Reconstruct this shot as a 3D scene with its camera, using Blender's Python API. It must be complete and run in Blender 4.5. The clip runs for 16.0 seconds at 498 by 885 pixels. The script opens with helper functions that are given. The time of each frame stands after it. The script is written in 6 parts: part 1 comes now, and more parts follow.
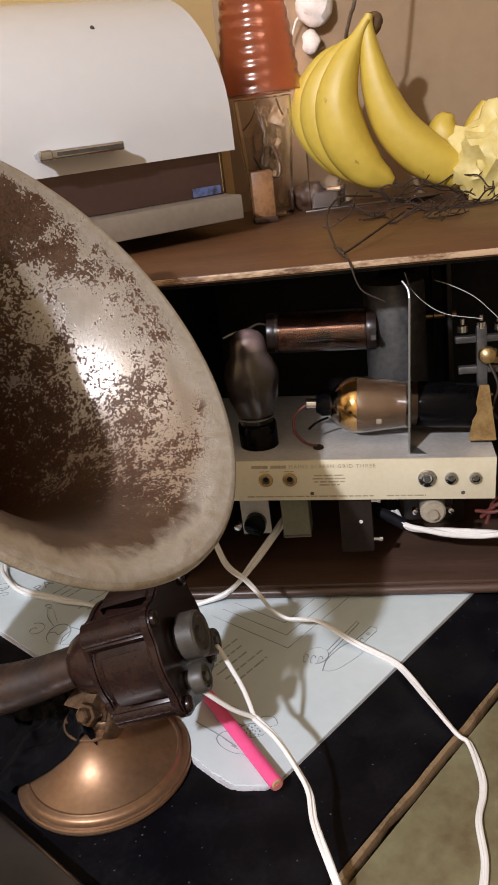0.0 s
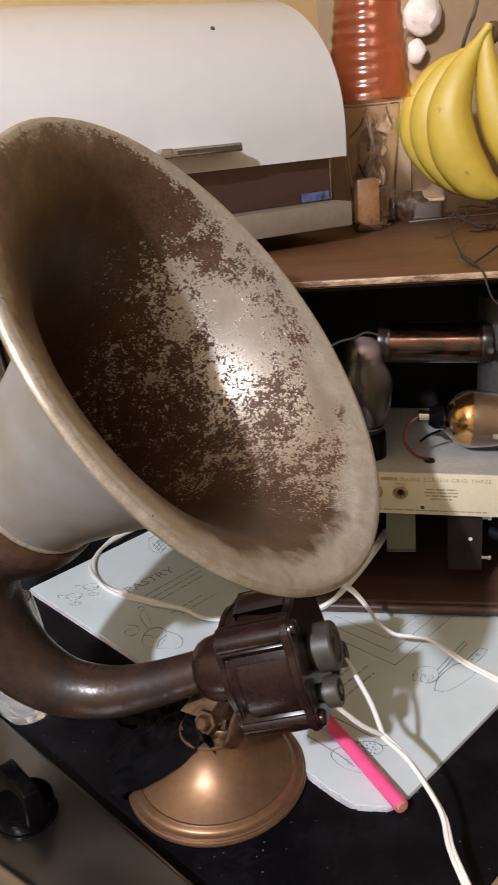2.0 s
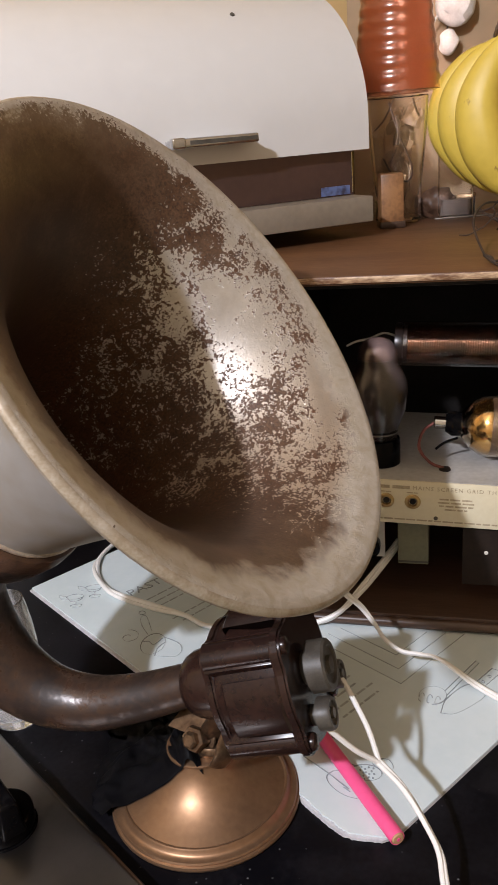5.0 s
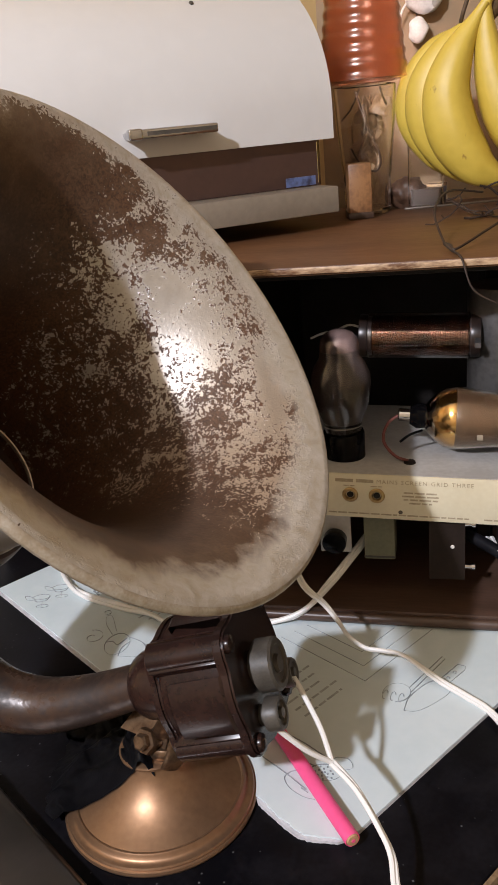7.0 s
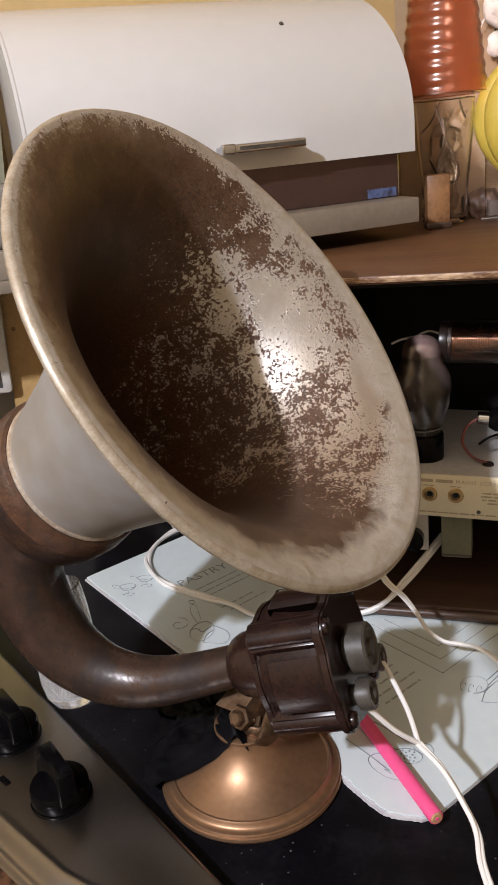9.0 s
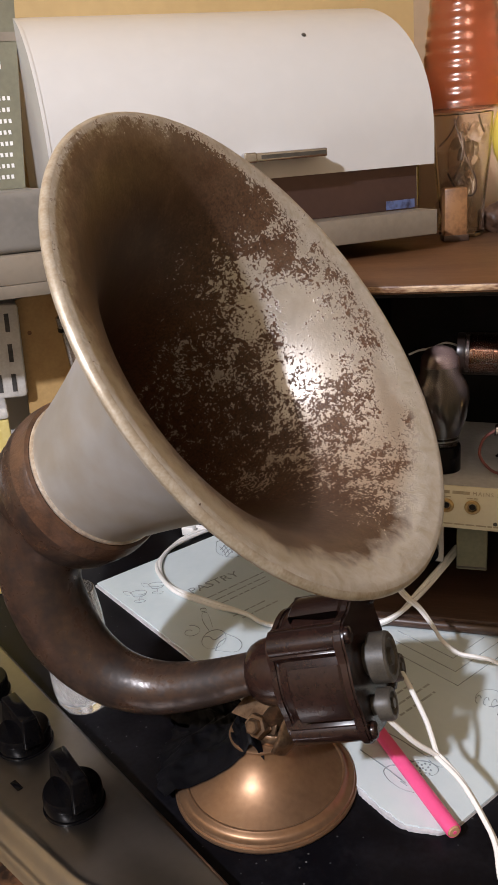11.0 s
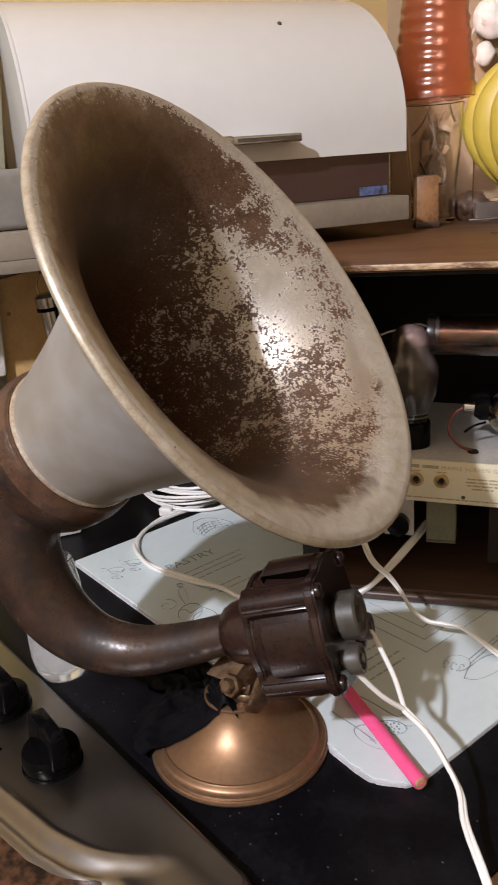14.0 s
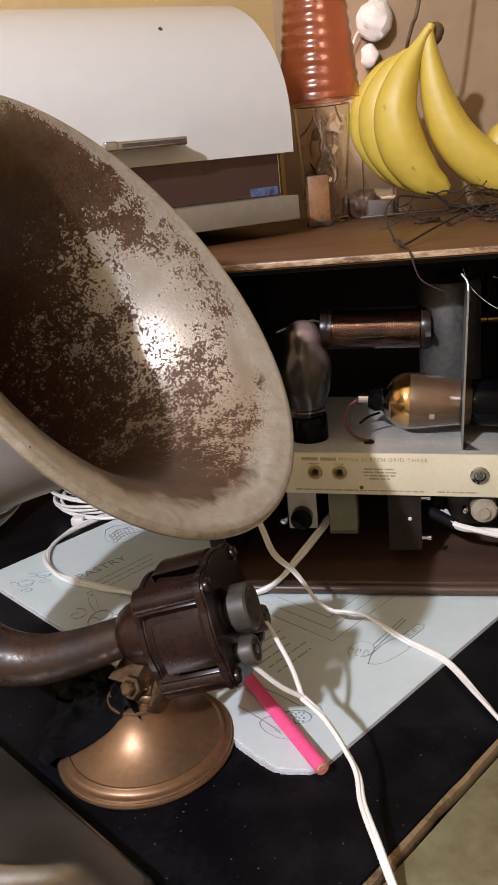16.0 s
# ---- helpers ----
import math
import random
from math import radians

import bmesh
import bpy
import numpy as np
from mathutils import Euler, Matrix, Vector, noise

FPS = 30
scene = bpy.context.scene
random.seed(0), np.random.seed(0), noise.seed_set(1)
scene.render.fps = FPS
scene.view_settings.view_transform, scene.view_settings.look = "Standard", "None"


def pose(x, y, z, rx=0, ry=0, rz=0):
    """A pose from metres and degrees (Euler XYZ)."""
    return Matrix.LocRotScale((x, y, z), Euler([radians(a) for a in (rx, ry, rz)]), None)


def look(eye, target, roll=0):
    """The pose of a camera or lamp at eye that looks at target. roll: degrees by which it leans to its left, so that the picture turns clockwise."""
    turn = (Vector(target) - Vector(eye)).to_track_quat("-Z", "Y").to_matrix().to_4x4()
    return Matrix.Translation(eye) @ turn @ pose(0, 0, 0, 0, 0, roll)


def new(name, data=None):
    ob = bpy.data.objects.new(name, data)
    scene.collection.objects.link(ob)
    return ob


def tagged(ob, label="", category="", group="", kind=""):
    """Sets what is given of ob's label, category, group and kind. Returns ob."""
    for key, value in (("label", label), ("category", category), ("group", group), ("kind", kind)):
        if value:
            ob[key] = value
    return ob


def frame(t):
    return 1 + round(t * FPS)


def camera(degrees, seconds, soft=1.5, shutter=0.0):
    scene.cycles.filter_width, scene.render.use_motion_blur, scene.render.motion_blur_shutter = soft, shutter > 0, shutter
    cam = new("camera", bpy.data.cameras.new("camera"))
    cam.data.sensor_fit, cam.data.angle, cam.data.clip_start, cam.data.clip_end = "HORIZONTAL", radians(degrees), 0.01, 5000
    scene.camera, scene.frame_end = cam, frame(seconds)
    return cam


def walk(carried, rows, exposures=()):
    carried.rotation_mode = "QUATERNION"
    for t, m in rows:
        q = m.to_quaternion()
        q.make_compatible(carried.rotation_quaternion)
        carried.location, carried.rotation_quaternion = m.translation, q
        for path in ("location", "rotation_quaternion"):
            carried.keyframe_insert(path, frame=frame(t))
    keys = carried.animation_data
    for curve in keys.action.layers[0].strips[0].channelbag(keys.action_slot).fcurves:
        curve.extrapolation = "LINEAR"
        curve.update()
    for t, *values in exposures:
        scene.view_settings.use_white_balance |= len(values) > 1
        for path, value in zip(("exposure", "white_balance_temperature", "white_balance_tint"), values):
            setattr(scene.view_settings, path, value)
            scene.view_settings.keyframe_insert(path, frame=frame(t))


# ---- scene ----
cam = camera(34.48, 16.0, soft=1.5, shutter=0.5)
PATH = [
    (0, (0.1883, -0.3718, 0.3748), (0.0148, 0.5383, -0.0016), -7.44),
    (0.5, (0.1725, -0.3758, 0.3756), (0.0232, 0.5416, 0.0066), -6.81),
    (1, (0.1495, -0.3714, 0.3730), (-0.0101, 0.5467, 0.0100), -6.27),
    (1.5, (0.1365, -0.3729, 0.3732), (-0.0458, 0.5414, 0.0114), -5.94),
    (2, (0.1227, -0.3730, 0.3739), (-0.0838, 0.5370, 0.0145), -5.46),
    (2.5, (0.1100, -0.3707, 0.3703), (-0.1161, 0.5354, 0.0127), -4.71),
    (3, (0.1063, -0.3660, 0.3682), (-0.1376, 0.5359, 0.0117), -4.33),
    (3.5, (0.1106, -0.3610, 0.3702), (-0.1395, 0.5393, 0.0138), -4.21),
    (4, (0.1171, -0.3550, 0.3678), (-0.1330, 0.5450, 0.0108), -4.26),
    (4.5, (0.1270, -0.3502, 0.3667), (-0.1218, 0.5501, 0.0097), -4.54),
    (7, (0.1615, -0.3300, 0.3583), (-0.0844, 0.5697, -0.0023), -5.62),
    (7.5, (0.1633, -0.3323, 0.3565), (-0.0886, 0.5663, -0.0026), -5.89),
    (8, (0.1565, -0.3411, 0.3597), (-0.1101, 0.5545, 0.0036), -5.99),
    (8.5, (0.1504, -0.3539, 0.3609), (-0.1460, 0.5337, 0.0085), -6.07),
    (9, (0.1448, -0.3654, 0.3662), (-0.1618, 0.5207, 0.0188), -5.90),
    (11.5, (0.1309, -0.3695, 0.3615), (-0.1754, 0.5225, 0.0292), -4.57),
    (12, (0.1283, -0.3708, 0.3508), (-0.1763, 0.5219, 0.0188), -4.41),
    (12.5, (0.1262, -0.3735, 0.3454), (-0.1761, 0.5198, 0.0127), -4.27),
    (13, (0.1273, -0.3760, 0.3479), (-0.1694, 0.5190, 0.0146), -4.06),
    (13.5, (0.1341, -0.3809, 0.3499), (-0.1570, 0.5158, 0.0166), -4.00),
    (14, (0.1401, -0.3885, 0.3492), (-0.1423, 0.5111, 0.0160), -4.13),
    (14.5, (0.1612, -0.4005, 0.3449), (-0.0880, 0.5097, 0.0142), -4.61),
    (15, (0.1766, -0.3931, 0.3458), (-0.0506, 0.5228, 0.0148), -5.28),
    (15.5, (0.1798, -0.3864, 0.3399), (-0.0413, 0.5319, 0.0116), -5.62),
    (16, (0.1704, -0.3866, 0.3422), (-0.0373, 0.5341, 0.0118), -5.80),
]
walk(cam, [(t, look(e, g, r)) for t, e, g, r in PATH])

# ---- world and lamps ----
world = bpy.data.worlds.new("room_dark")
scene.world = world
world.use_nodes = True
world.node_tree.nodes["Background"].inputs[0].default_value = (1.0, 0.86, 0.68, 1)
world.node_tree.nodes["Background"].inputs[1].default_value = 0.012
bulb = bpy.data.lights.new("ceiling_bulb", "POINT")
bulb.energy, bulb.color, bulb.shadow_soft_size = 116.0, (0.948, 0.962, 1.080), 0.030
new("ceiling_bulb", bulb).location = (-0.350, -1.19, 1.145)
scene.view_settings.exposure = 0.0


# ---- materials ----
def material(name, rough=0.5, metal=0.0, a=(0.5, 0.5, 0.5), b=None, scale=40.0, fine=None, bump=0.0, low=0.4, high=0.6, coat=0.0, rough2=None, stretch=None):
    """Two colours mixed by noise at a coarse and a fine scale, with relief."""
    m = bpy.data.materials.new(name)
    m.use_nodes = True
    nt = m.node_tree
    p = nt.nodes["Principled BSDF"]
    p.inputs["Roughness"].default_value, p.inputs["Metallic"].default_value = rough, metal
    p.inputs["Coat Weight"].default_value = coat
    p.inputs["Base Color"].default_value = (*a, 1)
    if b is None:
        b = tuple(c * 0.8 for c in a)
    tc = nt.nodes.new("ShaderNodeTexCoord")
    src = tc.outputs["Object"]
    if stretch:
        mp = nt.nodes.new("ShaderNodeMapping")
        mp.inputs["Scale"].default_value = stretch
        nt.links.new(src, mp.inputs["Vector"])
        src = mp.outputs["Vector"]
    n1 = nt.nodes.new("ShaderNodeTexNoise")
    n1.inputs["Scale"].default_value, n1.inputs["Detail"].default_value = scale, 5
    n2 = nt.nodes.new("ShaderNodeTexNoise")
    n2.inputs["Scale"].default_value, n2.inputs["Detail"].default_value = fine or scale * 9, 4
    for n in (n1, n2):
        nt.links.new(src, n.inputs["Vector"])
    mix = nt.nodes.new("ShaderNodeMath")
    mix.operation = "MULTIPLY_ADD"
    mix.inputs[1].default_value = 0.35
    nt.links.new(n2.outputs["Fac"], mix.inputs[0])
    sc = nt.nodes.new("ShaderNodeMath")
    sc.operation = "MULTIPLY"
    sc.inputs[1].default_value = 0.65
    nt.links.new(n1.outputs["Fac"], sc.inputs[0])
    nt.links.new(sc.outputs[0], mix.inputs[2])
    ramp = nt.nodes.new("ShaderNodeValToRGB")
    ramp.color_ramp.elements[0].position, ramp.color_ramp.elements[1].position = low, high
    ramp.color_ramp.elements[0].color, ramp.color_ramp.elements[1].color = (*a, 1), (*b, 1)
    nt.links.new(mix.outputs[0], ramp.inputs[0])
    nt.links.new(ramp.outputs[0], p.inputs["Base Color"])
    if rough2 is not None:
        mr = nt.nodes.new("ShaderNodeMapRange")
        mr.inputs["From Min"].default_value, mr.inputs["From Max"].default_value = low, high
        mr.inputs["To Min"].default_value, mr.inputs["To Max"].default_value = rough, rough2
        nt.links.new(mix.outputs[0], mr.inputs["Value"])
        nt.links.new(mr.outputs[0], p.inputs["Roughness"])
    if bump:
        bp = nt.nodes.new("ShaderNodeBump")
        bp.inputs["Strength"].default_value, bp.inputs["Distance"].default_value = bump, 0.001
        nt.links.new(mix.outputs[0], bp.inputs["Height"])
        nt.links.new(bp.outputs[0], p.inputs["Normal"])
    return m


def glass(name, tint=(1, 1, 1), rough=0.02, ior=1.45, mixin=1.0):
    m = bpy.data.materials.new(name)
    m.use_nodes = True
    p = m.node_tree.nodes["Principled BSDF"]
    p.inputs["Base Color"].default_value = (*tint, 1)
    p.inputs["Roughness"].default_value, p.inputs["IOR"].default_value = rough, ior
    p.inputs["Transmission Weight"].default_value = mixin
    return m


M = {}
M["counter"] = material("black_laminate", 0.30, 0, (0.0032, 0.0030, 0.0042), (0.0095, 0.009, 0.0115), 26, 300, 0.04, 0.44, 0.66, rough2=0.46)
def add_specks(m, amount, size):
    """Scattered pale grains and dust on a dark laminate."""
    nt = m.node_tree
    p = nt.nodes["Principled BSDF"]
    old = p.inputs["Base Color"].links[0].from_socket
    tc = nt.nodes.new("ShaderNodeTexCoord")
    vo = nt.nodes.new("ShaderNodeTexVoronoi")
    vo.inputs["Scale"].default_value = size
    nt.links.new(tc.outputs["Object"], vo.inputs["Vector"])
    near = nt.nodes.new("ShaderNodeMapRange")
    near.inputs["From Min"].default_value, near.inputs["From Max"].default_value = 0.04, 0.15
    near.inputs["To Min"].default_value, near.inputs["To Max"].default_value = 1.0, 0.0
    nt.links.new(vo.outputs["Distance"], near.inputs["Value"])
    sep = nt.nodes.new("ShaderNodeSeparateColor")
    nt.links.new(vo.outputs["Color"], sep.inputs[0])
    pick = nt.nodes.new("ShaderNodeMapRange")
    pick.inputs["From Min"].default_value, pick.inputs["From Max"].default_value = 1.0 - amount, 1.0
    nt.links.new(sep.outputs[0], pick.inputs["Value"])
    both = nt.nodes.new("ShaderNodeMath")
    both.operation = "MULTIPLY"
    nt.links.new(near.outputs[0], both.inputs[0])
    nt.links.new(pick.outputs[0], both.inputs[1])
    mix = nt.nodes.new("ShaderNodeMix")
    mix.data_type = "RGBA"
    nt.links.new(both.outputs[0], mix.inputs[0])
    nt.links.new(old, mix.inputs[6])
    mix.inputs[7].default_value = (0.15, 0.15, 0.158, 1)
    nt.links.new(mix.outputs[2], p.inputs["Base Color"])


add_specks(M["counter"], 0.34, 200)
M["counter"].node_tree.nodes["Principled BSDF"].inputs["Specular IOR Level"].default_value = 0.13
M["counter_edge"] = material("worn_wood_edge", 0.6, 0, (0.225, 0.150, 0.080), (0.085, 0.050, 0.028), 70, 400, 0.3, 0.46, 0.66)
M["bench_green"] = material("chalky_olive_paint", 0.55, 0, (0.205, 0.19, 0.105), (0.125, 0.095, 0.048), 13, 120, 0.1, 0.42, 0.66)
M["floor"] = material("green_lino", 0.5, 0, (0.34, 0.33, 0.19), (0.24, 0.23, 0.13), 5, 90, 0.1)
M["wall"] = material("buff_wall_paint", 0.7, 0, (0.330, 0.226, 0.128), (0.285, 0.192, 0.107), 4, 60, 0.1)
M["wall_left"] = material("ochre_wall_paint", 0.7, 0, (0.54, 0.38, 0.172), (0.48, 0.335, 0.15), 4, 60, 0.1)
# ceiling and walls out of view, tinted cream to bounce warm fill light
M["ceiling"] = material("bounce_ceiling_paint", 0.8, 0, (0.50, 0.415, 0.295), (0.47, 0.39, 0.275), 3, 40)
M["wall_bounce"] = material("bounce_wall_paint", 0.7, 0, (0.47, 0.375, 0.25), (0.43, 0.345, 0.23), 4, 60, 0.1)
M["steel"] = material("brushed_steel", 0.29, 1.0, (0.244, 0.227, 0.214), (0.205, 0.191, 0.180), 18, 160, 0.0, 0.30, 0.70, rough2=0.33)
M["chrome"] = material("chrome", 0.07, 1.0, (0.58, 0.58, 0.60), (0.50, 0.50, 0.52), 50, 500)
M["knob"] = material("black_knob_plastic", 0.10, 0, (0.0022, 0.0020, 0.0024), (0.004, 0.0037, 0.0042), 60, 600)
M["knob"].node_tree.nodes["Principled BSDF"].inputs["Specular IOR Level"].default_value = 0.08
M["base_brass"] = material("bronze_lacquer", 0.39, 0.78, (0.315, 0.189, 0.109), (0.225, 0.129, 0.073), 22, 260, 0.05, 0.36, 0.66, rough2=0.44)
M["bakelite"] = material("brown_bakelite", 0.25, 0, (0.026, 0.0118, 0.0088), (0.014, 0.0066, 0.0054), 40, 400, 0.05, coat=0.05)
M["bakelite"].node_tree.nodes["Principled BSDF"].inputs["Specular IOR Level"].default_value = 0.36
M["pipe"] = material("brown_enamel_pipe", 0.26, 0.1, (0.054, 0.030, 0.0200), (0.0200, 0.0116, 0.0088), 48, 260, 0.5, 0.42, 0.60, rough2=0.55)
M["horn_out"] = material("grey_painted_metal", 0.42, 0.25, (0.385, 0.38, 0.38), (0.300, 0.268, 0.222), 14, 60, 0.02, 0.36, 0.68, rough2=0.36)
M["horn_lip"] = material("rubbed_lip", 0.38, 0.25, (0.31, 0.250, 0.175), (0.44, 0.385, 0.31), 130, 900, 0.15, 0.40, 0.62)
M["collar"] = material("worn_brown_collar", 0.36, 0.0, (0.098, 0.048, 0.026), (0.042, 0.022, 0.0145), 110, 600, 0.7, 0.36, 0.66)
M["bracket"] = material("tarnished_bronze", 0.30, 0.8, (0.22, 0.145, 0.09), (0.10, 0.06, 0.036), 90, 500, 0.15)
M["bead"] = material("rubbed_bead", 0.35, 0.6, (0.62, 0.56, 0.48), (0.42, 0.33, 0.25), 90, 400, 0.1)
M["brass"] = material("dull_brass", 0.35, 0.9, (0.5, 0.36, 0.17), (0.34, 0.22, 0.1), 80, 600, 0.1)
M["terminal"] = material("black_terminal", 0.45, 0, (0.075, 0.066, 0.054), (0.048, 0.040, 0.032), 90, 800, 0.1)
M["black"] = material("black_cloth", 0.5, 0, (0.0050, 0.0048, 0.0062), (0.0100, 0.0095, 0.0122), 60, 700, 0.3)
M["black"].node_tree.nodes["Principled BSDF"].inputs["Specular IOR Level"].default_value = 0.16
M["paper"] = material("pale_blue_card", 0.40, 0, (0.58, 0.66, 0.68), (0.63, 0.70, 0.72), 8, 120, 0.03)
M["paper_edge"] = material("torn_white_paper", 0.8, 0, (0.58, 0.575, 0.60), (0.46, 0.455, 0.48), 90, 600, 0.4)
M["ink"] = material("grey_ink", 0.7, 0, (0.20, 0.225, 0.24), (0.34, 0.38, 0.40), 120, 700)
M["ink_pale"] = material("pale_grey_print", 0.7, 0, (0.30, 0.33, 0.34), (0.40, 0.44, 0.45), 160, 700)
M["pink"] = material("pink_paint", 0.35, 0, (0.85, 0.10, 0.27), (0.80, 0.085, 0.24), 40, 300)
M["pencil_wood"] = material("pencil_wood", 0.7, 0, (0.5, 0.3, 0.16), (0.4, 0.22, 0.11), 200, 900)
M["flex"] = material("white_flex", 0.4, 0, (0.83, 0.815, 0.79), (0.78, 0.76, 0.73), 60, 500)
M["bin_white"] = material("white_enamel", 0.22, 0, (0.60, 0.59, 0.575), (0.575, 0.565, 0.55), 4, 60, coat=0.3)
M["bin_dark"] = material("dark_bin_interior", 0.10, 0.6, (0.104, 0.062, 0.053), (0.092, 0.055, 0.047), 14, 200)
M["bin_grey"] = material("grey_bin_body", 0.35, 0.2, (0.25, 0.245, 0.235), (0.20, 0.195, 0.185), 14, 200)
M["shelf"] = material("grey_shelf", 0.4, 0, (0.255, 0.214, 0.165), (0.215, 0.180, 0.138), 20, 200)
M["wood"] = material("walnut_veneer", 0.46, 0, (0.128, 0.055, 0.020), (0.080, 0.033, 0.012), 12, 160, 0.1, 0.36, 0.66, stretch=(0.6, 2.0, 2.0), rough2=0.55)
M["block_wood"] = material("orange_block_wood", 0.45, 0, (0.30, 0.145, 0.058), (0.15, 0.068, 0.028), 40, 300, 0.15)
M["wood_dark"] = material("dark_stained_wood", 0.36, 0, (0.085, 0.048, 0.034), (0.052, 0.029, 0.020), 18, 220, 0.15, stretch=(0.3, 2, 2))
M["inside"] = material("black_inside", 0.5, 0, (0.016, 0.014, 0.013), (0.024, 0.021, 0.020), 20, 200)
M["chassis"] = material("cream_chassis", 0.45, 0, (0.66, 0.60, 0.44), (0.60, 0.53, 0.37), 25, 260, 0.05, 0.42, 0.7)
M["old_cream"] = material("yellowed_cream", 0.35, 0, (0.36, 0.31, 0.24), (0.27, 0.23, 0.17), 60, 400)
M["chassis_top"] = material("grey_chassis_top", 0.42, 0.1, (0.50, 0.48, 0.455), (0.40, 0.38, 0.355), 25, 260, 0.05)
M["copper"] = material("copper_wire", 0.13, 1.0, (0.42, 0.19, 0.12), (0.10, 0.045, 0.03), 90, 900)
M["coil_dark"] = material("lacquered_coil", 0.3, 0.1, (0.030, 0.018, 0.014), (0.018, 0.011, 0.009), 60, 500)
M["green_box"] = material("green_card_box", 0.6, 0, (0.17, 0.17, 0.11), (0.13, 0.13, 0.085), 40, 300)
M["brown_box"] = material("brown_choke", 0.5, 0, (0.024, 0.016, 0.012), (0.016, 0.011, 0.009), 40, 300, 0.2)
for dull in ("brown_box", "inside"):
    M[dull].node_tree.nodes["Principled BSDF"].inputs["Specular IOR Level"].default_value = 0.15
M["banana"] = material("banana_skin", 0.45, 0, (0.63, 0.465, 0.072), (0.54, 0.39, 0.056), 14, 120, 0.1, 0.38, 0.68)
def add_marks(m, colour, stretch, cut):
    """Thin brown bruises and flecks on a skin."""
    nt = m.node_tree
    p = nt.nodes["Principled BSDF"]
    old = p.inputs["Base Color"].links[0].from_socket
    tc, mp = nt.nodes.new("ShaderNodeTexCoord"), nt.nodes.new("ShaderNodeMapping")
    mp.inputs["Scale"].default_value = stretch
    no, mr, mix = nt.nodes.new("ShaderNodeTexNoise"), nt.nodes.new("ShaderNodeMapRange"), nt.nodes.new("ShaderNodeMix")
    no.inputs["Scale"].default_value, no.inputs["Detail"].default_value = 1.0, 6
    mr.inputs["From Min"].default_value, mr.inputs["From Max"].default_value = cut, cut + 0.06
    mr.inputs["To Max"].default_value = 0.75
    mix.data_type = "RGBA"
    nt.links.new(tc.outputs["Object"], mp.inputs["Vector"])
    nt.links.new(mp.outputs[0], no.inputs["Vector"])
    nt.links.new(no.outputs["Fac"], mr.inputs["Value"])
    nt.links.new(mr.outputs[0], mix.inputs[0])
    nt.links.new(old, mix.inputs[6])
    mix.inputs[7].default_value = (*colour, 1)
    nt.links.new(mix.outputs[2], p.inputs["Base Color"])


add_marks(M["banana"], (0.24, 0.13, 0.03), (120, 120, 70), 0.69)
M["banana_tip"] = material("banana_stem", 0.7, 0, (0.07, 0.035, 0.02), (0.13, 0.08, 0.03), 90, 400, 0.3)
M["orange"] = glass("orange_glass", (0.83, 0.47, 0.33), 0.20)
M["celluloid"] = glass("hazy_celluloid", (0.95, 0.94, 0.93), 0.05)
M["clear"] = glass("clear_glass", (0.97, 0.95, 0.92), 0.02)
# slightly opaque pale glass, its whiteness standing in for bright glints
M["tumbler_glass"] = glass("milky_glint_glass", (0.90, 0.88, 0.85), 0.03, 1.5, 0.88)
M["shell"] = material("white_shell", 0.5, 0, (0.75, 0.72, 0.68), (0.62, 0.58, 0.53), 60, 400, 0.2)
M["pine"] = material("varnished_pine", 0.45, 0, (0.56, 0.36, 0.15), (0.43, 0.265, 0.10), 14, 150, 0.05, 0.36, 0.66, stretch=(2.2, 2.2, 0.35))
M["twig_brown"] = material("brown_ribbon", 0.5, 0, (0.060, 0.030, 0.014), (0.095, 0.050, 0.024), 80, 400)
M["lump"] = material("dark_brown_pouch", 0.5, 0, (0.050, 0.024, 0.014), (0.10, 0.052, 0.030), 50, 300, 0.3)
M["lid_blue"] = material("slate_blue_lid", 0.3, 0, (0.075, 0.072, 0.10), (0.05, 0.048, 0.07), 50, 300)
M["tin_grey"] = material("grey_tin_paint", 0.34, 0.2, (0.27, 0.255, 0.232), (0.225, 0.213, 0.193), 20, 200)
M["wire"] = material("dull_wire", 0.45, 0.5, (0.17, 0.125, 0.09), (0.11, 0.08, 0.055), 60, 400)
M["twig"] = material("dark_twig", 0.6, 0, (0.020, 0.011, 0.007), (0.036, 0.021, 0.014), 80, 500, 0.3)
M["rust"] = material("burnt_enamel", 0.30, 0.5, (0.15, 0.075, 0.042), (0.022, 0.013, 0.010), 34, 200, 0.4, 0.44, 0.58)
M["wood_edge"] = material("rubbed_wood_edge", 0.4, 0, (0.52, 0.36, 0.22), (0.13, 0.060, 0.028), 55, 420, 0.3, 0.42, 0.60, stretch=(0.6, 2, 2))
M["gold"] = material("getter_gold", 0.15, 1.0, (0.86, 0.64, 0.27), (0.60, 0.40, 0.14), 60, 300)
M["mica"] = material("dull_aluminium", 0.4, 0.9, (0.42, 0.42, 0.42), (0.34, 0.34, 0.34), 60, 300)
M["red_wire"] = material("red_rubber_wire", 0.5, 0, (0.15, 0.036, 0.028), (0.10, 0.026, 0.021), 60, 300)
M["screen"] = material("grey_screen_plate", 0.45, 0.4, (0.105, 0.099, 0.095), (0.05, 0.046, 0.044), 30, 200)
M["print"] = material("brown_print", 0.6, 0, (0.31, 0.25, 0.16), (0.42, 0.35, 0.24), 300, 900)
M["amber"] = glass("amber_valve_glass", (0.93, 0.84, 0.72), 0.02)
M["smoke"] = glass("grey_valve_glass", (0.90, 0.86, 0.83), 0.03)
